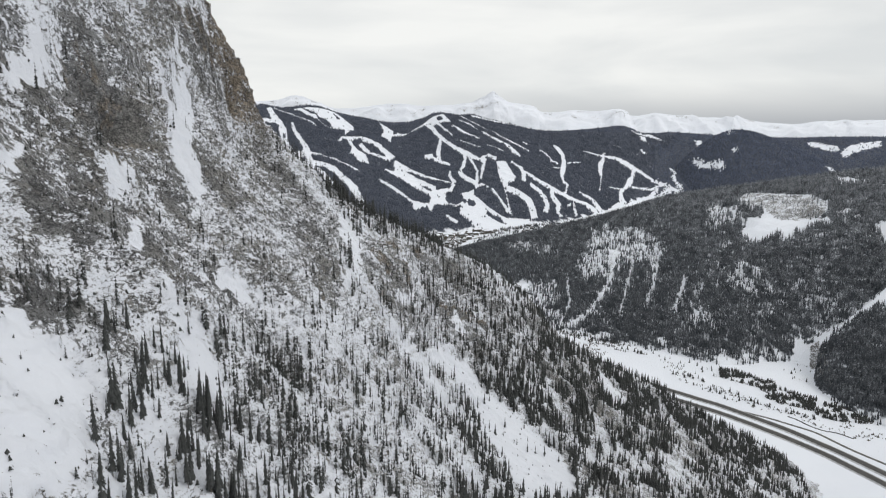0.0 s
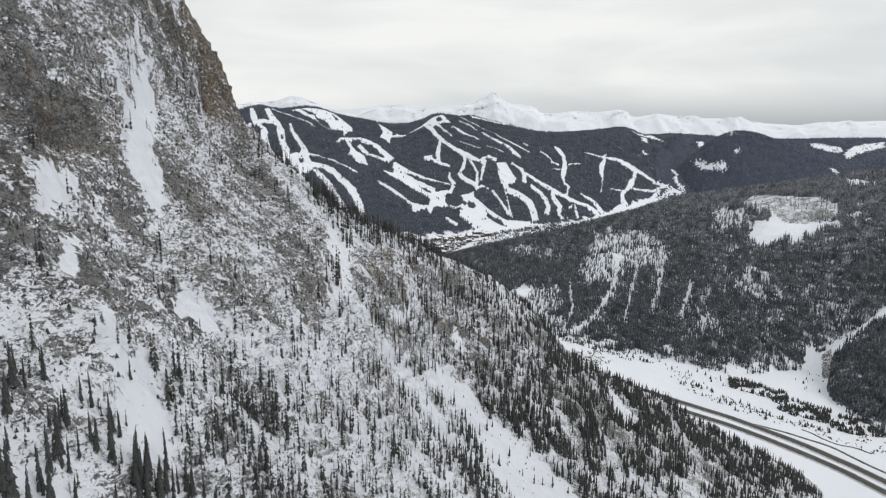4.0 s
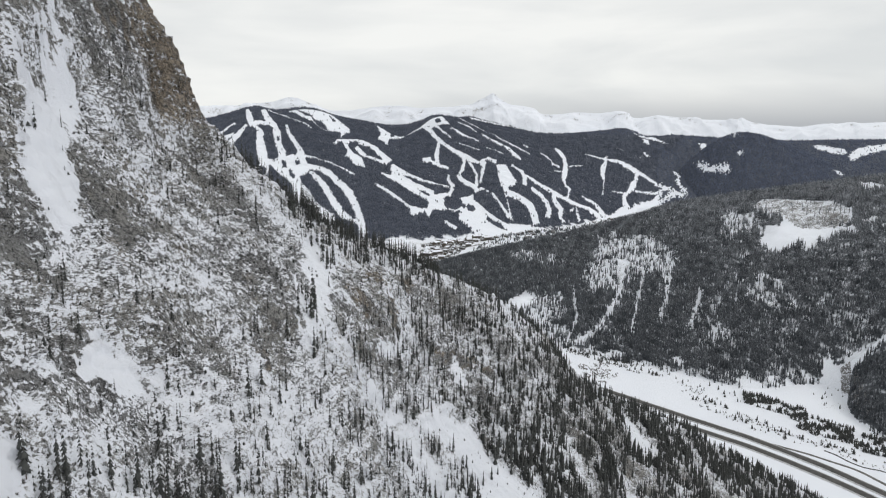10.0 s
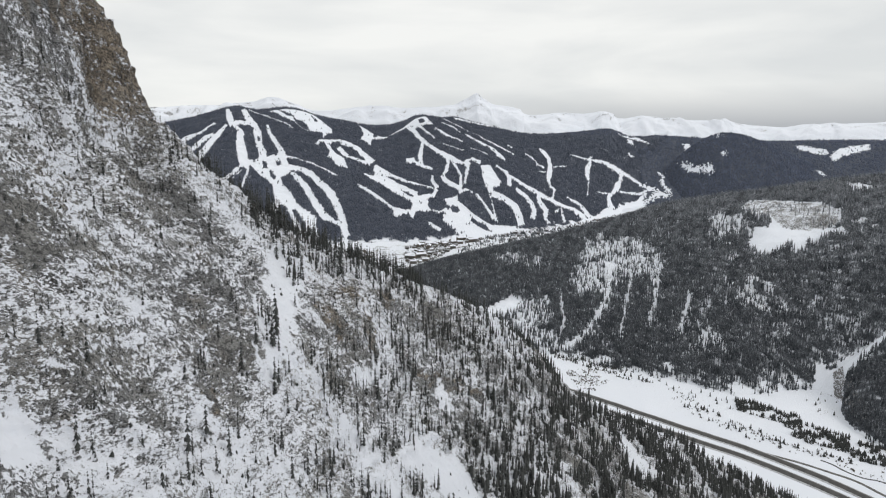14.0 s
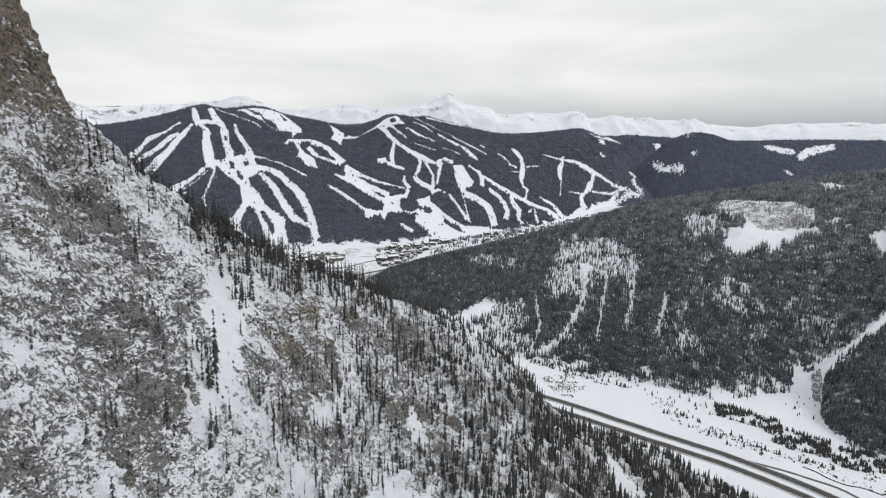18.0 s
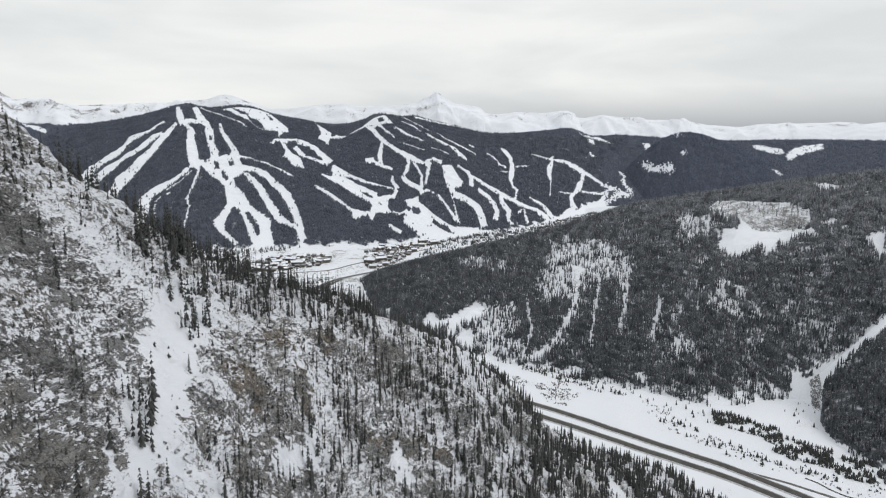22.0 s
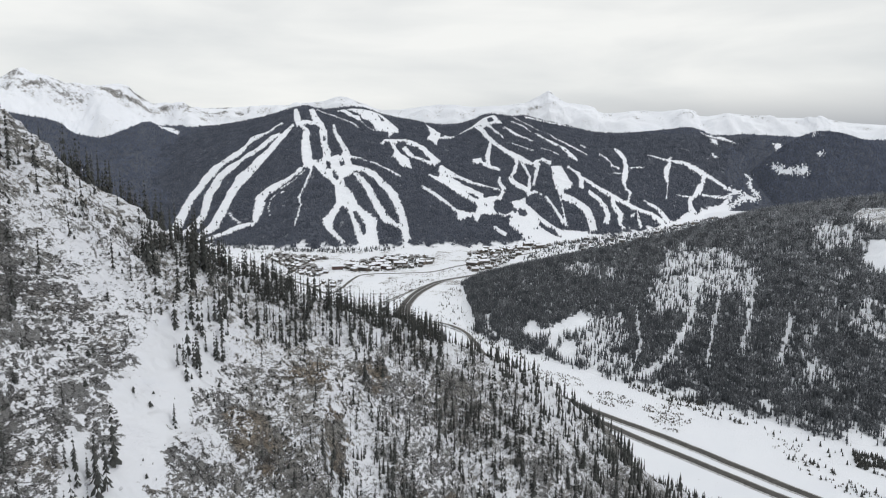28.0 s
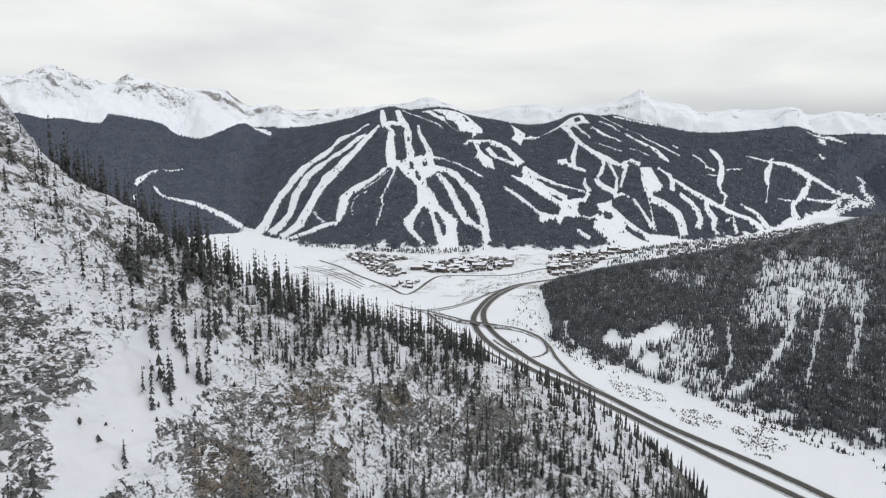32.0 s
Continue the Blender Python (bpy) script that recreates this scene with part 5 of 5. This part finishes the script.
base, beyond = crag_base(x, y)
dens = (0.02 + 0.13 * np.clip(fbm(x / 24, y / 30, 3, seed=52), 0, 1)) * (1 + 1.6 * smooth(312, 262, base))
for pts, d in GROVES:
    dens = np.where(inside(x + 7 * fbm(x / 11, y / 11, 3, seed=106), y + 12 * fbm(x / 12, y / 12, 3, seed=107), pts), d * 4.2 * np.clip(0.85 + 2.4 * fbm(x / 9, y / 9, 2, seed=105), 0.12, 1.8), dens)
dens = np.where(within(GULLIES, x, y), 0.006, dens)
dens = dens * (1 - 0.62 * smooth(270, 325, base + 30 * fbm(x / 40, y / 40, 3, seed=100)))
crown_band = (beyond > np.where(x > -84, -28, 9) + 14 * fbm(x / 14, y / 14, 3, seed=102)) & (x > -112) & (x < 80)
dens = np.where(crown_band, np.where(x > 0, 0.12, np.where(x > -82, np.where(beyond > -15, 0.3, 0.15), 0.2)) * np.clip(0.8 + 1.4 * fbm(x / 9, y / 9, 2, seed=108), 0.15, 1.5), dens)
dens = np.where(beyond > 0, np.where((beyond < 60) & (x > -112), np.where(x > 0, 0.2, np.where(x > -84, 0.24, 0.36)), 0.015), dens)
dens = np.where((base < 235) & (beyond < 0), np.maximum(dens, 0.05 * np.clip(0.15 + 3.0 * fbm(x / 20, y / 20, 3, seed=99), 0.03, 2.4)), dens)
dens = np.where(within(GULLIES, x, y) & ~crown_band & (beyond < 0), 0.006, dens)
dens = np.where((x > 150) | (y < 90) | (y > 860), np.maximum(dens, 0.015) * (y < 900), dens)
dens = np.where((x > 85) & (beyond < 12), dens * np.clip(0.85 + 3.6 * fbm(x / 21, y / 21, 3, seed=112), 0.12, 2.2), dens)
dens = np.where((base > 404) & (beyond > -30), 0.0, dens)
dens = np.where((x < -60) & (x > -112) & (y > 405) & (beyond < 0) & (beyond > -40), np.maximum(dens, 0.028), dens)
for pts in STANDS:
    dens = np.where(inside(x, y, pts), 0.085, dens)
tall = dens > 0.024
ok = (rng.uniform(0, 1, len(x)) < dens * area / len(x)) & (base > -30) & (base < 480) & (beyond < 70) & (y > 60)
NP, tall, high = NP[ok] - np.array((0, 0, 0.4)), tall[ok], (crown_band | (beyond > 0))[ok]
NH = np.where(tall, 3.5 + 10.5 * rng.uniform(0, 1, len(NP)) ** 1.3, 2.2 + 7.5 * rng.uniform(0, 1, len(NP)) ** 1.5)
NH = np.where(high, np.where(NP[:, 0] < -70, 8.0, np.where(NP[:, 0] > 0, 3.0, 4.5)) + np.where(NP[:, 0] < -70, 9, np.where(NP[:, 0] > 0, 7, 10)) * rng.uniform(0, 1, len(NP)) ** 1.2, NH)
NH = NH * np.where(NP[:, 1] < 330, 1.1, 1.0) + within(STANDS, NP[:, 0], NP[:, 1]) * rng.uniform(1, 5, len(NP))
NW = np.where(NH < 5, 1.2, np.where(NP[:, 0] > 20, 1.1, 0.84)) * rng.uniform(0.6, 1.0, len(NP))
hero = (NP[:, 0] > -100) & (NP[:, 1] > 140) & (NP[:, 1] < 540) & (NP[:, 2] > 235) & (NH > 6)
order = np.nonzero(hero)[0]
order = order[np.argsort(NP[order, 1] + 0.6 * np.abs(NP[order, 1] - 300))][:290]
hero = np.zeros(len(NP), bool)
hero[order] = True
MID = [whole(60 + k, 9, 5, 0.66 + 0.1 * (k % 4), 0.2) for k in range(8)] + [whole(80, 8, 5, 0.55, 0.45), whole(81, 9, 5, 0.5, 0.3)]
low = ~hero & ((NP[:, 0] > 95) | (NP[:, 2] < 200) | (NP[:, 1] > 560))
near = ~hero & ~low
mass("forest", NP[near], NH[near], NW[near], MID, [NEEDLES, BARK], "scattered slender dark spruces on the snowy slope", "forest", 12)
mass("forest", NP[low], NH[low], NW[low], [conifer(5, 5, 140 + k, slim=0.66 + 0.08 * (k % 3), rough=0.5) for k in range(8)], [NEEDLES], "dark spruces on the lower mountainside", "forest", 13)

trees = []
for k in range(6):
    root = tagged(new("spruce"), "slender dark green spruce standing in snow", "tree", "spruces on the mountainside")
    v, f = fir(24, 8, 100 + k, 0.52 + 0.06 * k, True, 0.3)
    part("crown", mesh_of("crown", v, f, NEEDLES), root)
    v, f = stem(0.013)
    part("trunk", mesh_of("trunk", v, f, BARK), root, "thin grey-brown trunk")
    trees.append(root)
for n, i in enumerate(order):
    m = Matrix.LocRotScale(Vector(NP[i]), Euler((rng.uniform(-0.04, 0.04), rng.uniform(-0.04, 0.04), rng.uniform(0, 6.28))), None)
    sc = Matrix.Diagonal((NH[i] * NW[i], NH[i] * NW[i], NH[i], 1))
    if n < 6:
        trees[n].matrix_basis = m @ sc
    else:
        t = trees[n % 6]
        c = copy_thing(t, m)
        c.matrix_basis = m @ sc

# low bushes and stones on the slope
STONE = plain_material("grey_stone", (0.11, 0.108, 0.10), (0.19, 0.18, 0.16), 0.9, 0.85)
BP, row, area = scatter(CX, CY, CZ, 330000, 31)
bx, by = BP[:, 0], BP[:, 1]
bb, bey = crag_base(bx, by)
ok = (bb > 60) & (bb < 420) & (bey < 20) & (by > 60) & (bx < 200) & (rng.uniform(0, 1, len(bx)) < np.where(within(GULLIES, bx, by), 0.2, 0.48 + 1.2 * fbm(bx / 18, by / 18, 3, seed=57)))
BP = BP[ok]
half = rng.uniform(0, 1, len(BP)) < 0.55
mass("bushes", BP[half], 0.35 + 1.5 * rng.uniform(0, 1, half.sum()) ** 2, rng.uniform(0.8, 1.5, half.sum()), [conifer(2, 6, 300 + k, slim=2.0) for k in range(5)], [NEEDLES], "low dark bushes poking out of the snow", "bushes", 32)


def slab(seed):
    """A broken plate of rock about two metres long, tilted like the beds of the mountain."""
    r = random.Random(seed)
    n = 6
    ring = [(1.25 * r.uniform(0.75, 1.2) * math.cos(6.283 * k / n), 0.62 * r.uniform(0.7, 1.2) * math.sin(6.283 * k / n)) for k in range(n)]
    vs = [Vector((a * r.uniform(0.9, 1.1), b * r.uniform(0.9, 1.1), -0.5)) for a, b in ring] + [Vector((a, b, 0.2 + r.uniform(-0.1, 0.14))) for a, b in ring]
    lean = Vector((0, 0, 1)).rotation_difference(Vector((0.18 + r.uniform(-0.15, 0.15), -0.55 + r.uniform(-0.2, 0.2), 0.8)))
    long_way = Matrix.Rotation(1.15 + r.uniform(-0.3, 0.3), 3, "Z")
    vs = np.array([(lean @ (long_way @ v))[:] for v in vs])
    fs = [(n, n + k, n + k + 1) for k in range(1, n - 1)]
    for k in range(n):
        m = (k + 1) % n
        fs += [(k, m, n + m), (k, n + m, n + k)]
    return vs, np.array(fs), len(fs)


RP, row, area = scatter(CX, CY, CZ, 110000, 37)
rx, ry = RP[:, 0], RP[:, 1]
rb, rbey = crag_base(rx, ry)
jag = within(CRAGGY, rx + 4 * fbm(rx / 7, ry / 7, 3, seed=41), ry) | within(BARE, rx, ry)
chance = np.where(within(GULLIES, rx, ry) & ~within(CRAGGY[-4:], rx, ry), 0.03, np.where(jag, 0.62, 0.2 + 0.5 * fbm(rx / 22, ry / 22, 3, seed=59)))
ok = (rb > 70) & (rb < 470) & (rbey < -4) & (ry > 110) & (ry < 590) & (rx < 170) & (rng.uniform(0, 1, len(rx)) < chance)
RP = RP[ok]
RS = np.where(jag[ok], 0.4 + 0.9 * rng.uniform(0, 1, len(RP)) ** 2, 0.3 + 0.8 * rng.uniform(0, 1, len(RP)) ** 3)
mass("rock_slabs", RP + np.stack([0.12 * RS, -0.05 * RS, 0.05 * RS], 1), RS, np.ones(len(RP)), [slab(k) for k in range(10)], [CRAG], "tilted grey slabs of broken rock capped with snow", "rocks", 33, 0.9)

# ---- the valley: ramps, bridge, village, scrub ----
def lifted(pts, lifts):
    return [(x, y, z) for (x, y), z in zip(pts, lifts)]


RAMP_EAST = lifted([(-142, 1656), (-103, 1653), (-55, 1622), (-24, 1566), (-5, 1503), (28, 1420), (58, 1379), (86, 1346)], (6.4, 4.8, 2.5, 1, 0.4, 0.2, 0.1, 0.1))
LOOP = lifted([(-76, 1638), (-46, 1606), (-31, 1574), (-24, 1531), (-41, 1501), (-70, 1501), (-108, 1540), (-136, 1582)], (3.4, 2, 1, 0.5, 0.3, 0.1, 0, 0))
OVER = lifted([(-404, 1789), (-358, 1757), (-315, 1741), (-260, 1708), (-224, 1684)], (0.3, 2, 3.6, 5.6, 6.4))
RAMP_WEST = lifted([(-315, 1743), (-257, 1805), (-210, 1897), (-168, 1985)], (3, 1, 0.2, 0))
RAMP_SOUTH = lifted([(-313, 1737), (-240, 1625), (-185, 1563), (-135, 1508), (-95, 1464)], (3, 0.5, 0, 0, 0))
VILLAGE_ROAD = [(-787, 2235), (-694, 2162), (-582, 2050), (-489, 1970), (-410, 1888), (-387, 1944), (-380, 2025), (-366, 2090), (-329, 2110), (-249, 2124), (-170, 2144), (-95, 2219), (-15, 2296), (90, 2390), (170, 2460)]
FRONTAGE = [(441, 997), (456, 978), (496, 947), (522, 922), (546, 898), (559, 868), (571, 842), (606, 780), (640, 700)]
GRIT = plain_material("gritted_road", (0.075, 0.073, 0.07), (0.15, 0.147, 0.142), 0.12, 0.8)
for pts, w in ((RAMP_EAST, 7), (LOOP, 5), (RAMP_WEST, 6), (RAMP_SOUTH, 6), (OVER, 7)):
    tagged(strip("ramp", pts, w, GRIT, 0.5, 120, thick=1.2), "dark single-lane asphalt ramp with snowy verges", "road", kind="structure")
    tagged(strip("embankment", pts, w + 5, HILL, 0.1, 120, thick=6.5), "snowy embankment under the ramp", "embankment", kind="structure")
tagged(strip("village_road", VILLAGE_ROAD, 8, GRIT, 0.3, 160), "dark ploughed road into the village", "road", kind="structure")
for shift in (16, 34, 52):
    tagged(strip("terrace_road", [(-780 - shift, 2170 - shift * 0.6), (-700, 2120 - shift), (-610, 2045 - shift), (-540, 1975 - shift)], 3.5, GRIT, 0.3, 60), "narrow gritted track on a snowy terrace", "road", kind="structure")
tagged(strip("service_road", [(-329, 1745), (-274, 1774), (-221, 1858), (-196, 1945)], 4.5, GRIT, 0.3, 60), "narrow ploughed road in the snow", "road", kind="structure")
CREEK = plain_material("creek_water", (0.02, 0.022, 0.024), (0.05, 0.05, 0.05), 0.3, 0.25)
tagged(strip("creek", [(532, 950), (541, 938), (548, 921), (560, 906), (577, 897), (590, 880)], 2.6, CREEK, 0.25, 60, thick=0.6), "thin dark open creek in the snow", "water", kind="structure")
tagged(strip("side_road", FRONTAGE, 4.5, GRIT, 0.3, 90), "narrow ploughed road beside the motorway", "road", kind="structure")

CONCRETE = plain_material("concrete", (0.15, 0.148, 0.143), (0.22, 0.216, 0.21), 0.6, 0.85)
SNOW = plain_material("packed_snow", SNOW_A, SNOW_B, 0.08, 0.7, 0.3)


def block(x0, y0, z0, x1, y1, z1):
    v = [(x, y, z) for z in (z0, z1) for x, y in ((x0, y0), (x1, y0), (x1, y1), (x0, y1))]
    return v, [(0, 3, 2, 1), (4, 5, 6, 7), (0, 1, 5, 4), (1, 2, 6, 5), (2, 3, 7, 6), (3, 0, 4, 7)]


bridge = tagged(new("overpass_bridge"), "concrete overpass carrying a snowy ramp over the motorway", "bridge")
heading = math.atan2(1658 - 1677, -150 + 212)
bridge.matrix_basis = Matrix.Translation((-183, 1668, float(floor_z(-183, 1668)))) @ Matrix.Rotation(heading, 4, "Z")
part("deck", mesh_of("deck", *block(-42, -4.6, 5.4, 46, 4.6, 6.9), CONCRETE), bridge)
part("road_surface", mesh_of("road_surface", *block(-42, -3.6, 6.9, 46, 3.6, 7.15), GRIT), bridge, "dark asphalt surface")
for sy in (-4.4, 4.4):
    part("parapet", mesh_of("parapet", *block(-42, sy - 0.2, 6.9, 46, sy + 0.2, 7.6), CONCRETE), bridge)
for px_ in (-16, 4, 24):
    part("pier", mesh_of("pier", *block(px_ - 0.6, -3.4, -1, px_ + 0.6, 3.4, 5.4), CONCRETE), bridge)
for ex in (-43, 46):
    part("abutment", mesh_of("abutment", *block(ex - 2, -5.5, -1, ex + 2, 5.5, 5.4), CONCRETE), bridge)

WALLS = [plain_material("timber_wall", (0.075, 0.064, 0.054), (0.13, 0.108, 0.09), 0.4), plain_material("grey_wall", (0.16, 0.155, 0.15), (0.24, 0.23, 0.22), 0.4), plain_material("red_wall", (0.095, 0.058, 0.052), (0.14, 0.085, 0.075), 0.4), plain_material("tan_wall", (0.12, 0.105, 0.09), (0.19, 0.165, 0.14), 0.4)]
DARK_GLASS = plain_material("window_glass", (0.02, 0.023, 0.027), (0.04, 0.045, 0.05), 0.3, 0.15)


def gable(l, w, h, rise, over=0.8, t=0.5):
    v = []
    for x in (-l / 2 - over, l / 2 + over):
        for dz in (0, t):
            v += [(x, -w / 2 - over, h - 0.3 + dz), (x, 0, h + rise + dz), (x, w / 2 + over, h - 0.3 + dz)]
    f = [(3, 4, 10, 9), (4, 5, 11, 10), (0, 6, 7, 1), (1, 7, 8, 2), (0, 3, 9, 6), (2, 8, 11, 5), (0, 1, 4, 3), (1, 2, 5, 4), (6, 9, 10, 7), (7, 10, 11, 8)]
    return v, f


GREY_ROOF = plain_material("grey_roof", (0.10, 0.10, 0.105), (0.42, 0.43, 0.44), 0.25, 0.8)


def make_house(l, w, h, wall, kind, label, group, roof=SNOW):
    ob = tagged(new(kind), label, "building", group)
    v, f = block(-l / 2, -w / 2, -2, l / 2, w / 2, h)
    n = len(v)
    rise = w * 0.32
    v += [(-l / 2, 0, h + rise - 0.1), (l / 2, 0, h + rise - 0.1)]
    f += [(4, n, 7), (5, 6, n + 1), (4, 5, n + 1, n), (7, n, n + 1, 6)]
    part("wall", mesh_of("wall", v, f, wall), ob)
    part("roof", mesh_of("roof", *gable(l, w, h, rise), roof), ob, "snow-covered gable roof")
    part("chimney", mesh_of("chimney", *block(l * 0.2, -0.6, h, l * 0.2 + 1.2, 0.6, h + rise + 1.6), STONE), ob)
    for side in (-1, 1):
        for fl in range(max(1, int(h // 3))):
            z = 1.0 + 3 * fl
            part("window_band", mesh_of("window_band", *block(-l * 0.42, side * w / 2 - 0.06, z, l * 0.42, side * w / 2 + 0.06, z + 1.3), DARK_GLASS), ob)
    return ob


KINDS = [make_house(14, 10, 6, WALLS[0], "house", "brown timber house with a snow-covered roof", "village houses"),
         make_house(11, 9, 5.5, WALLS[1], "house", "grey house with a snow-covered roof", "village houses"),
         make_house(20, 11, 9, WALLS[3], "lodge", "tan timber lodge with a snow-covered roof", "village lodges"),
         make_house(36, 14, 11, WALLS[0], "hotel", "long brown hotel block with a snowy roof", "village hotels"),
         make_house(32, 13, 10, WALLS[2], "hotel", "dark red hotel block with a snowy roof", "village hotels"),
         make_house(13, 10, 5.5, WALLS[0], "house", "brown timber house with a grey half-cleared roof", "village houses", GREY_ROOF)]
QUARTERS = [([(-739, 2328), (-695, 2373), (-506, 2296), (-561, 2260), (-471, 2105), (-482, 2054), (-540, 2078), (-601, 2156), (-701, 2280)], (0, 5, 1, 5, 0, 5), 15, 70),
            ([(-451, 2160), (-428, 2242), (-372, 2319), (-287, 2360), (-185, 2351), (-171, 2271), (-207, 2190), (-302, 2150), (-375, 2125)], (0, 2, 5, 5, 1, 5, 4, 2, 1, 5, 0, 3, 5), 16, 84),
            ([(-64, 2415), (-4, 2500), (104, 2537), (180, 2580), (230, 2560), (114, 2446), (68, 2300), (5, 2180), (-50, 2150), (-72, 2249)], (2, 5, 1, 2, 5, 0, 5, 1, 3), 19, 66),
            ([(-470, 2010), (-405, 2030), (-395, 1957), (-455, 1935)], (1, 0), 16, 8),
            ([(222, 2608), (487, 2880), (795, 3169), (1100, 3560), (1120, 3480), (821, 3034), (544, 2678), (330, 2470)], (0, 5, 2, 5, 1), 26, 45)]
r_ = random.Random(5)
used = set()
placed = []
for poly, kinds, gap, count in QUARTERS:
    xs, ys = [p[0] for p in poly], [p[1] for p in poly]
    got, tries = 0, 0
    while got < count and tries < 4000:
        tries += 1
        hx, hy = r_.uniform(min(xs), max(xs)), r_.uniform(min(ys), max(ys))
        if not inside(np.array(hx), np.array(hy), poly) or any(math.hypot(hx - a, hy - b) < gap for a, b in placed):
            continue
        placed.append((hx, hy))
        k = kinds[got % len(kinds)]
        m = Matrix.Translation((hx, hy, float(floor_z(hx, hy)))) @ Matrix.Rotation(r_.choice((0.1, 0.5, -0.4, 1.5)) + r_.uniform(-0.15, 0.15), 4, "Z")
        if k in used:
            copy_thing(KINDS[k], m)
        else:
            KINDS[k].matrix_basis = m
            used.add(k)
        got += 1


def planted(name, spots, label, category, hi, templates, material, seed, wide=1.0):
    """Plants on the valley floor: polygons with a number of plants in each."""
    g = np.random.default_rng(seed)
    out = []
    for poly, n in spots:
        xs, ys = [p[0] for p in poly], [p[1] for p in poly]
        px_, py_ = g.uniform(min(xs), max(xs), n * 6), g.uniform(min(ys), max(ys), n * 6)
        k = inside(px_, py_, poly) & (fbm(px_ / 18, py_ / 18, 2, seed=58) > -0.12)
        out.append(np.stack([px_[k], py_[k]], 1)[:n])
    q = np.concatenate(out)
    near = np.array([min(math.hypot(a - u, b - v) for u, v in placed) for a, b in q])
    q = q[near > 6.5]
    clear = np.minimum(to_line(q[:, 0], q[:, 1], NORTH_WAY)[0], to_line(q[:, 0], q[:, 1], SOUTH_WAY)[0])
    q = q[clear > 10]
    q = np.column_stack([q, floor_z(q[:, 0], q[:, 1]) - 0.1])
    h = g.uniform(hi * 0.35, hi, len(q))
    return mass(name, q, h, np.full(len(q), wide), templates, [material], label, category, seed)


HEDGEROW = [(505, 1144), (532, 1128), (556, 1096), (577, 1080), (567, 1053), (602, 1022), (618, 996), (652, 957), (660, 925), (630, 926), (606, 932), (584, 945), (566, 980), (543, 992), (531, 1018), (539, 1056), (509, 1082), (490, 1104)]
CREEKLINE = [(409, 1241), (438, 1137), (449, 1091), (495, 1029), (532, 999), (574, 954), (576, 930), (513, 963), (472, 999), (430, 1066), (400, 1113)]
FOOTLINE = [(337, 1315), (393, 1242), (398, 1208), (338, 1237), (297, 1288), (246, 1345), (266, 1361)]
MEADOW = [(421, 1200), (498, 1162), (496, 1112), (463, 1080), (429, 1113)]
FAN = [(617, 1161), (685, 1158), (643, 1070), (612, 1079)]
SCRUB = [(420, 1150), (450, 1100), (498, 1022), (526, 976), (574, 950), (570, 938), (520, 965), (488, 1010), (440, 1085), (412, 1140)]
CREEKSIDE = [(540, 950), (620, 925), (650, 880), (600, 870), (560, 915)]
SCATTERED = [(-131, 1703), (-104, 1950), (-67, 2004), (-23, 1645), (63, 1557), (129, 1441), (108, 1400), (52, 1466), (-1, 1545)]
FOOTWOOD = [(-40, 1641), (18, 1616), (73, 1498), (90, 1440), (20, 1500), (-50, 1630)]
TOE = [(248, 1372), (302, 1322), (351, 1277), (342, 1250), (296, 1287), (246, 1338)]
LOOPWOOD = [(-117, 1590), (-70, 1582), (-56, 1551), (-101, 1552)]
FLAT = [(-298, 2034), (-160, 2059), (-193, 1961), (-251, 1868)]
planted("trees", [(HEDGEROW, 1000), (CREEKLINE, 85), (FOOTLINE, 90), (MEADOW, 18), (FAN, 12), (SCRUB, 60), (FOOTWOOD, 55), (SCATTERED, 110), (TOE, 60), (LOOPWOOD, 9), (QUARTERS[0][0], 700), (QUARTERS[1][0], 1100), (QUARTERS[2][0], 900), (QUARTERS[3][0], 40)], "small dark spruces on the valley floor", "trees", 9, SMALL, NEEDLES, 61, 1.15)
planted("bushes", [(HEDGEROW, 420), (CREEKLINE, 150), (FOOTLINE, 120), (SCRUB, 110), (CREEKSIDE, 90), (TOE, 60), (THICKET, 170), (WETLAND, 200), (HEDGE, 260), (ROADSIDE, 160), (FIELDSIDE, 120), (FLAT, 160), (FOOTWOOD, 170), (SCATTERED, 120), (QUARTERS[0][0], 200), (QUARTERS[1][0], 250), (QUARTERS[2][0], 250)], "low brown bushes along the creek", "bushes", 3.2, [conifer(2, 6, 320 + k, slim=2.8) for k in range(4)], plain_material("twigs", (0.06, 0.054, 0.048), (0.12, 0.11, 0.10), 0.6), 62, 1.0)
planted("trees", [(QUARTERS[4][0], 2200), ([(68, 2236), (222, 2608), (330, 2470), (286, 2350), (112, 2107)], 260), ([(-950, 2440), (-500, 2385), (-350, 2430), (-280, 2500), (-600, 2440), (-980, 2500)], 320)], "dark spruces around the foot of the ski mountain", "trees", 14, SMALL, FROSTED, 63, 1.2)

# grey leafless brush along the foot of the spur
EDGE = [(700, 1196), (672, 1141), (640, 1035), (656, 1040), (674, 1091), (694, 1148), (716, 1196)]
A, _, _ = scatter(PX, PY, PZ, 90000, 71)
B, _, _ = scatter(QX, QY, QZ, 9000, 72)
TW = np.concatenate([A[inside(A[:, 0], A[:, 1], EDGE)], B[inside(B[:, 0], B[:, 1], EDGE) & (B[:, 2] > -30)]])[:2600]
mass("bushes", TW, 1.2 + 1.8 * rng.uniform(0, 1, len(TW)), np.full(len(TW), 1.0), [conifer(2, 6, 340 + k, slim=2.6) for k in range(4)], [plain_material("grey_twigs", (0.17, 0.165, 0.165), (0.28, 0.275, 0.275), 0.6)], "grey leafless brush along the edge of the ravine", "bushes", 73)
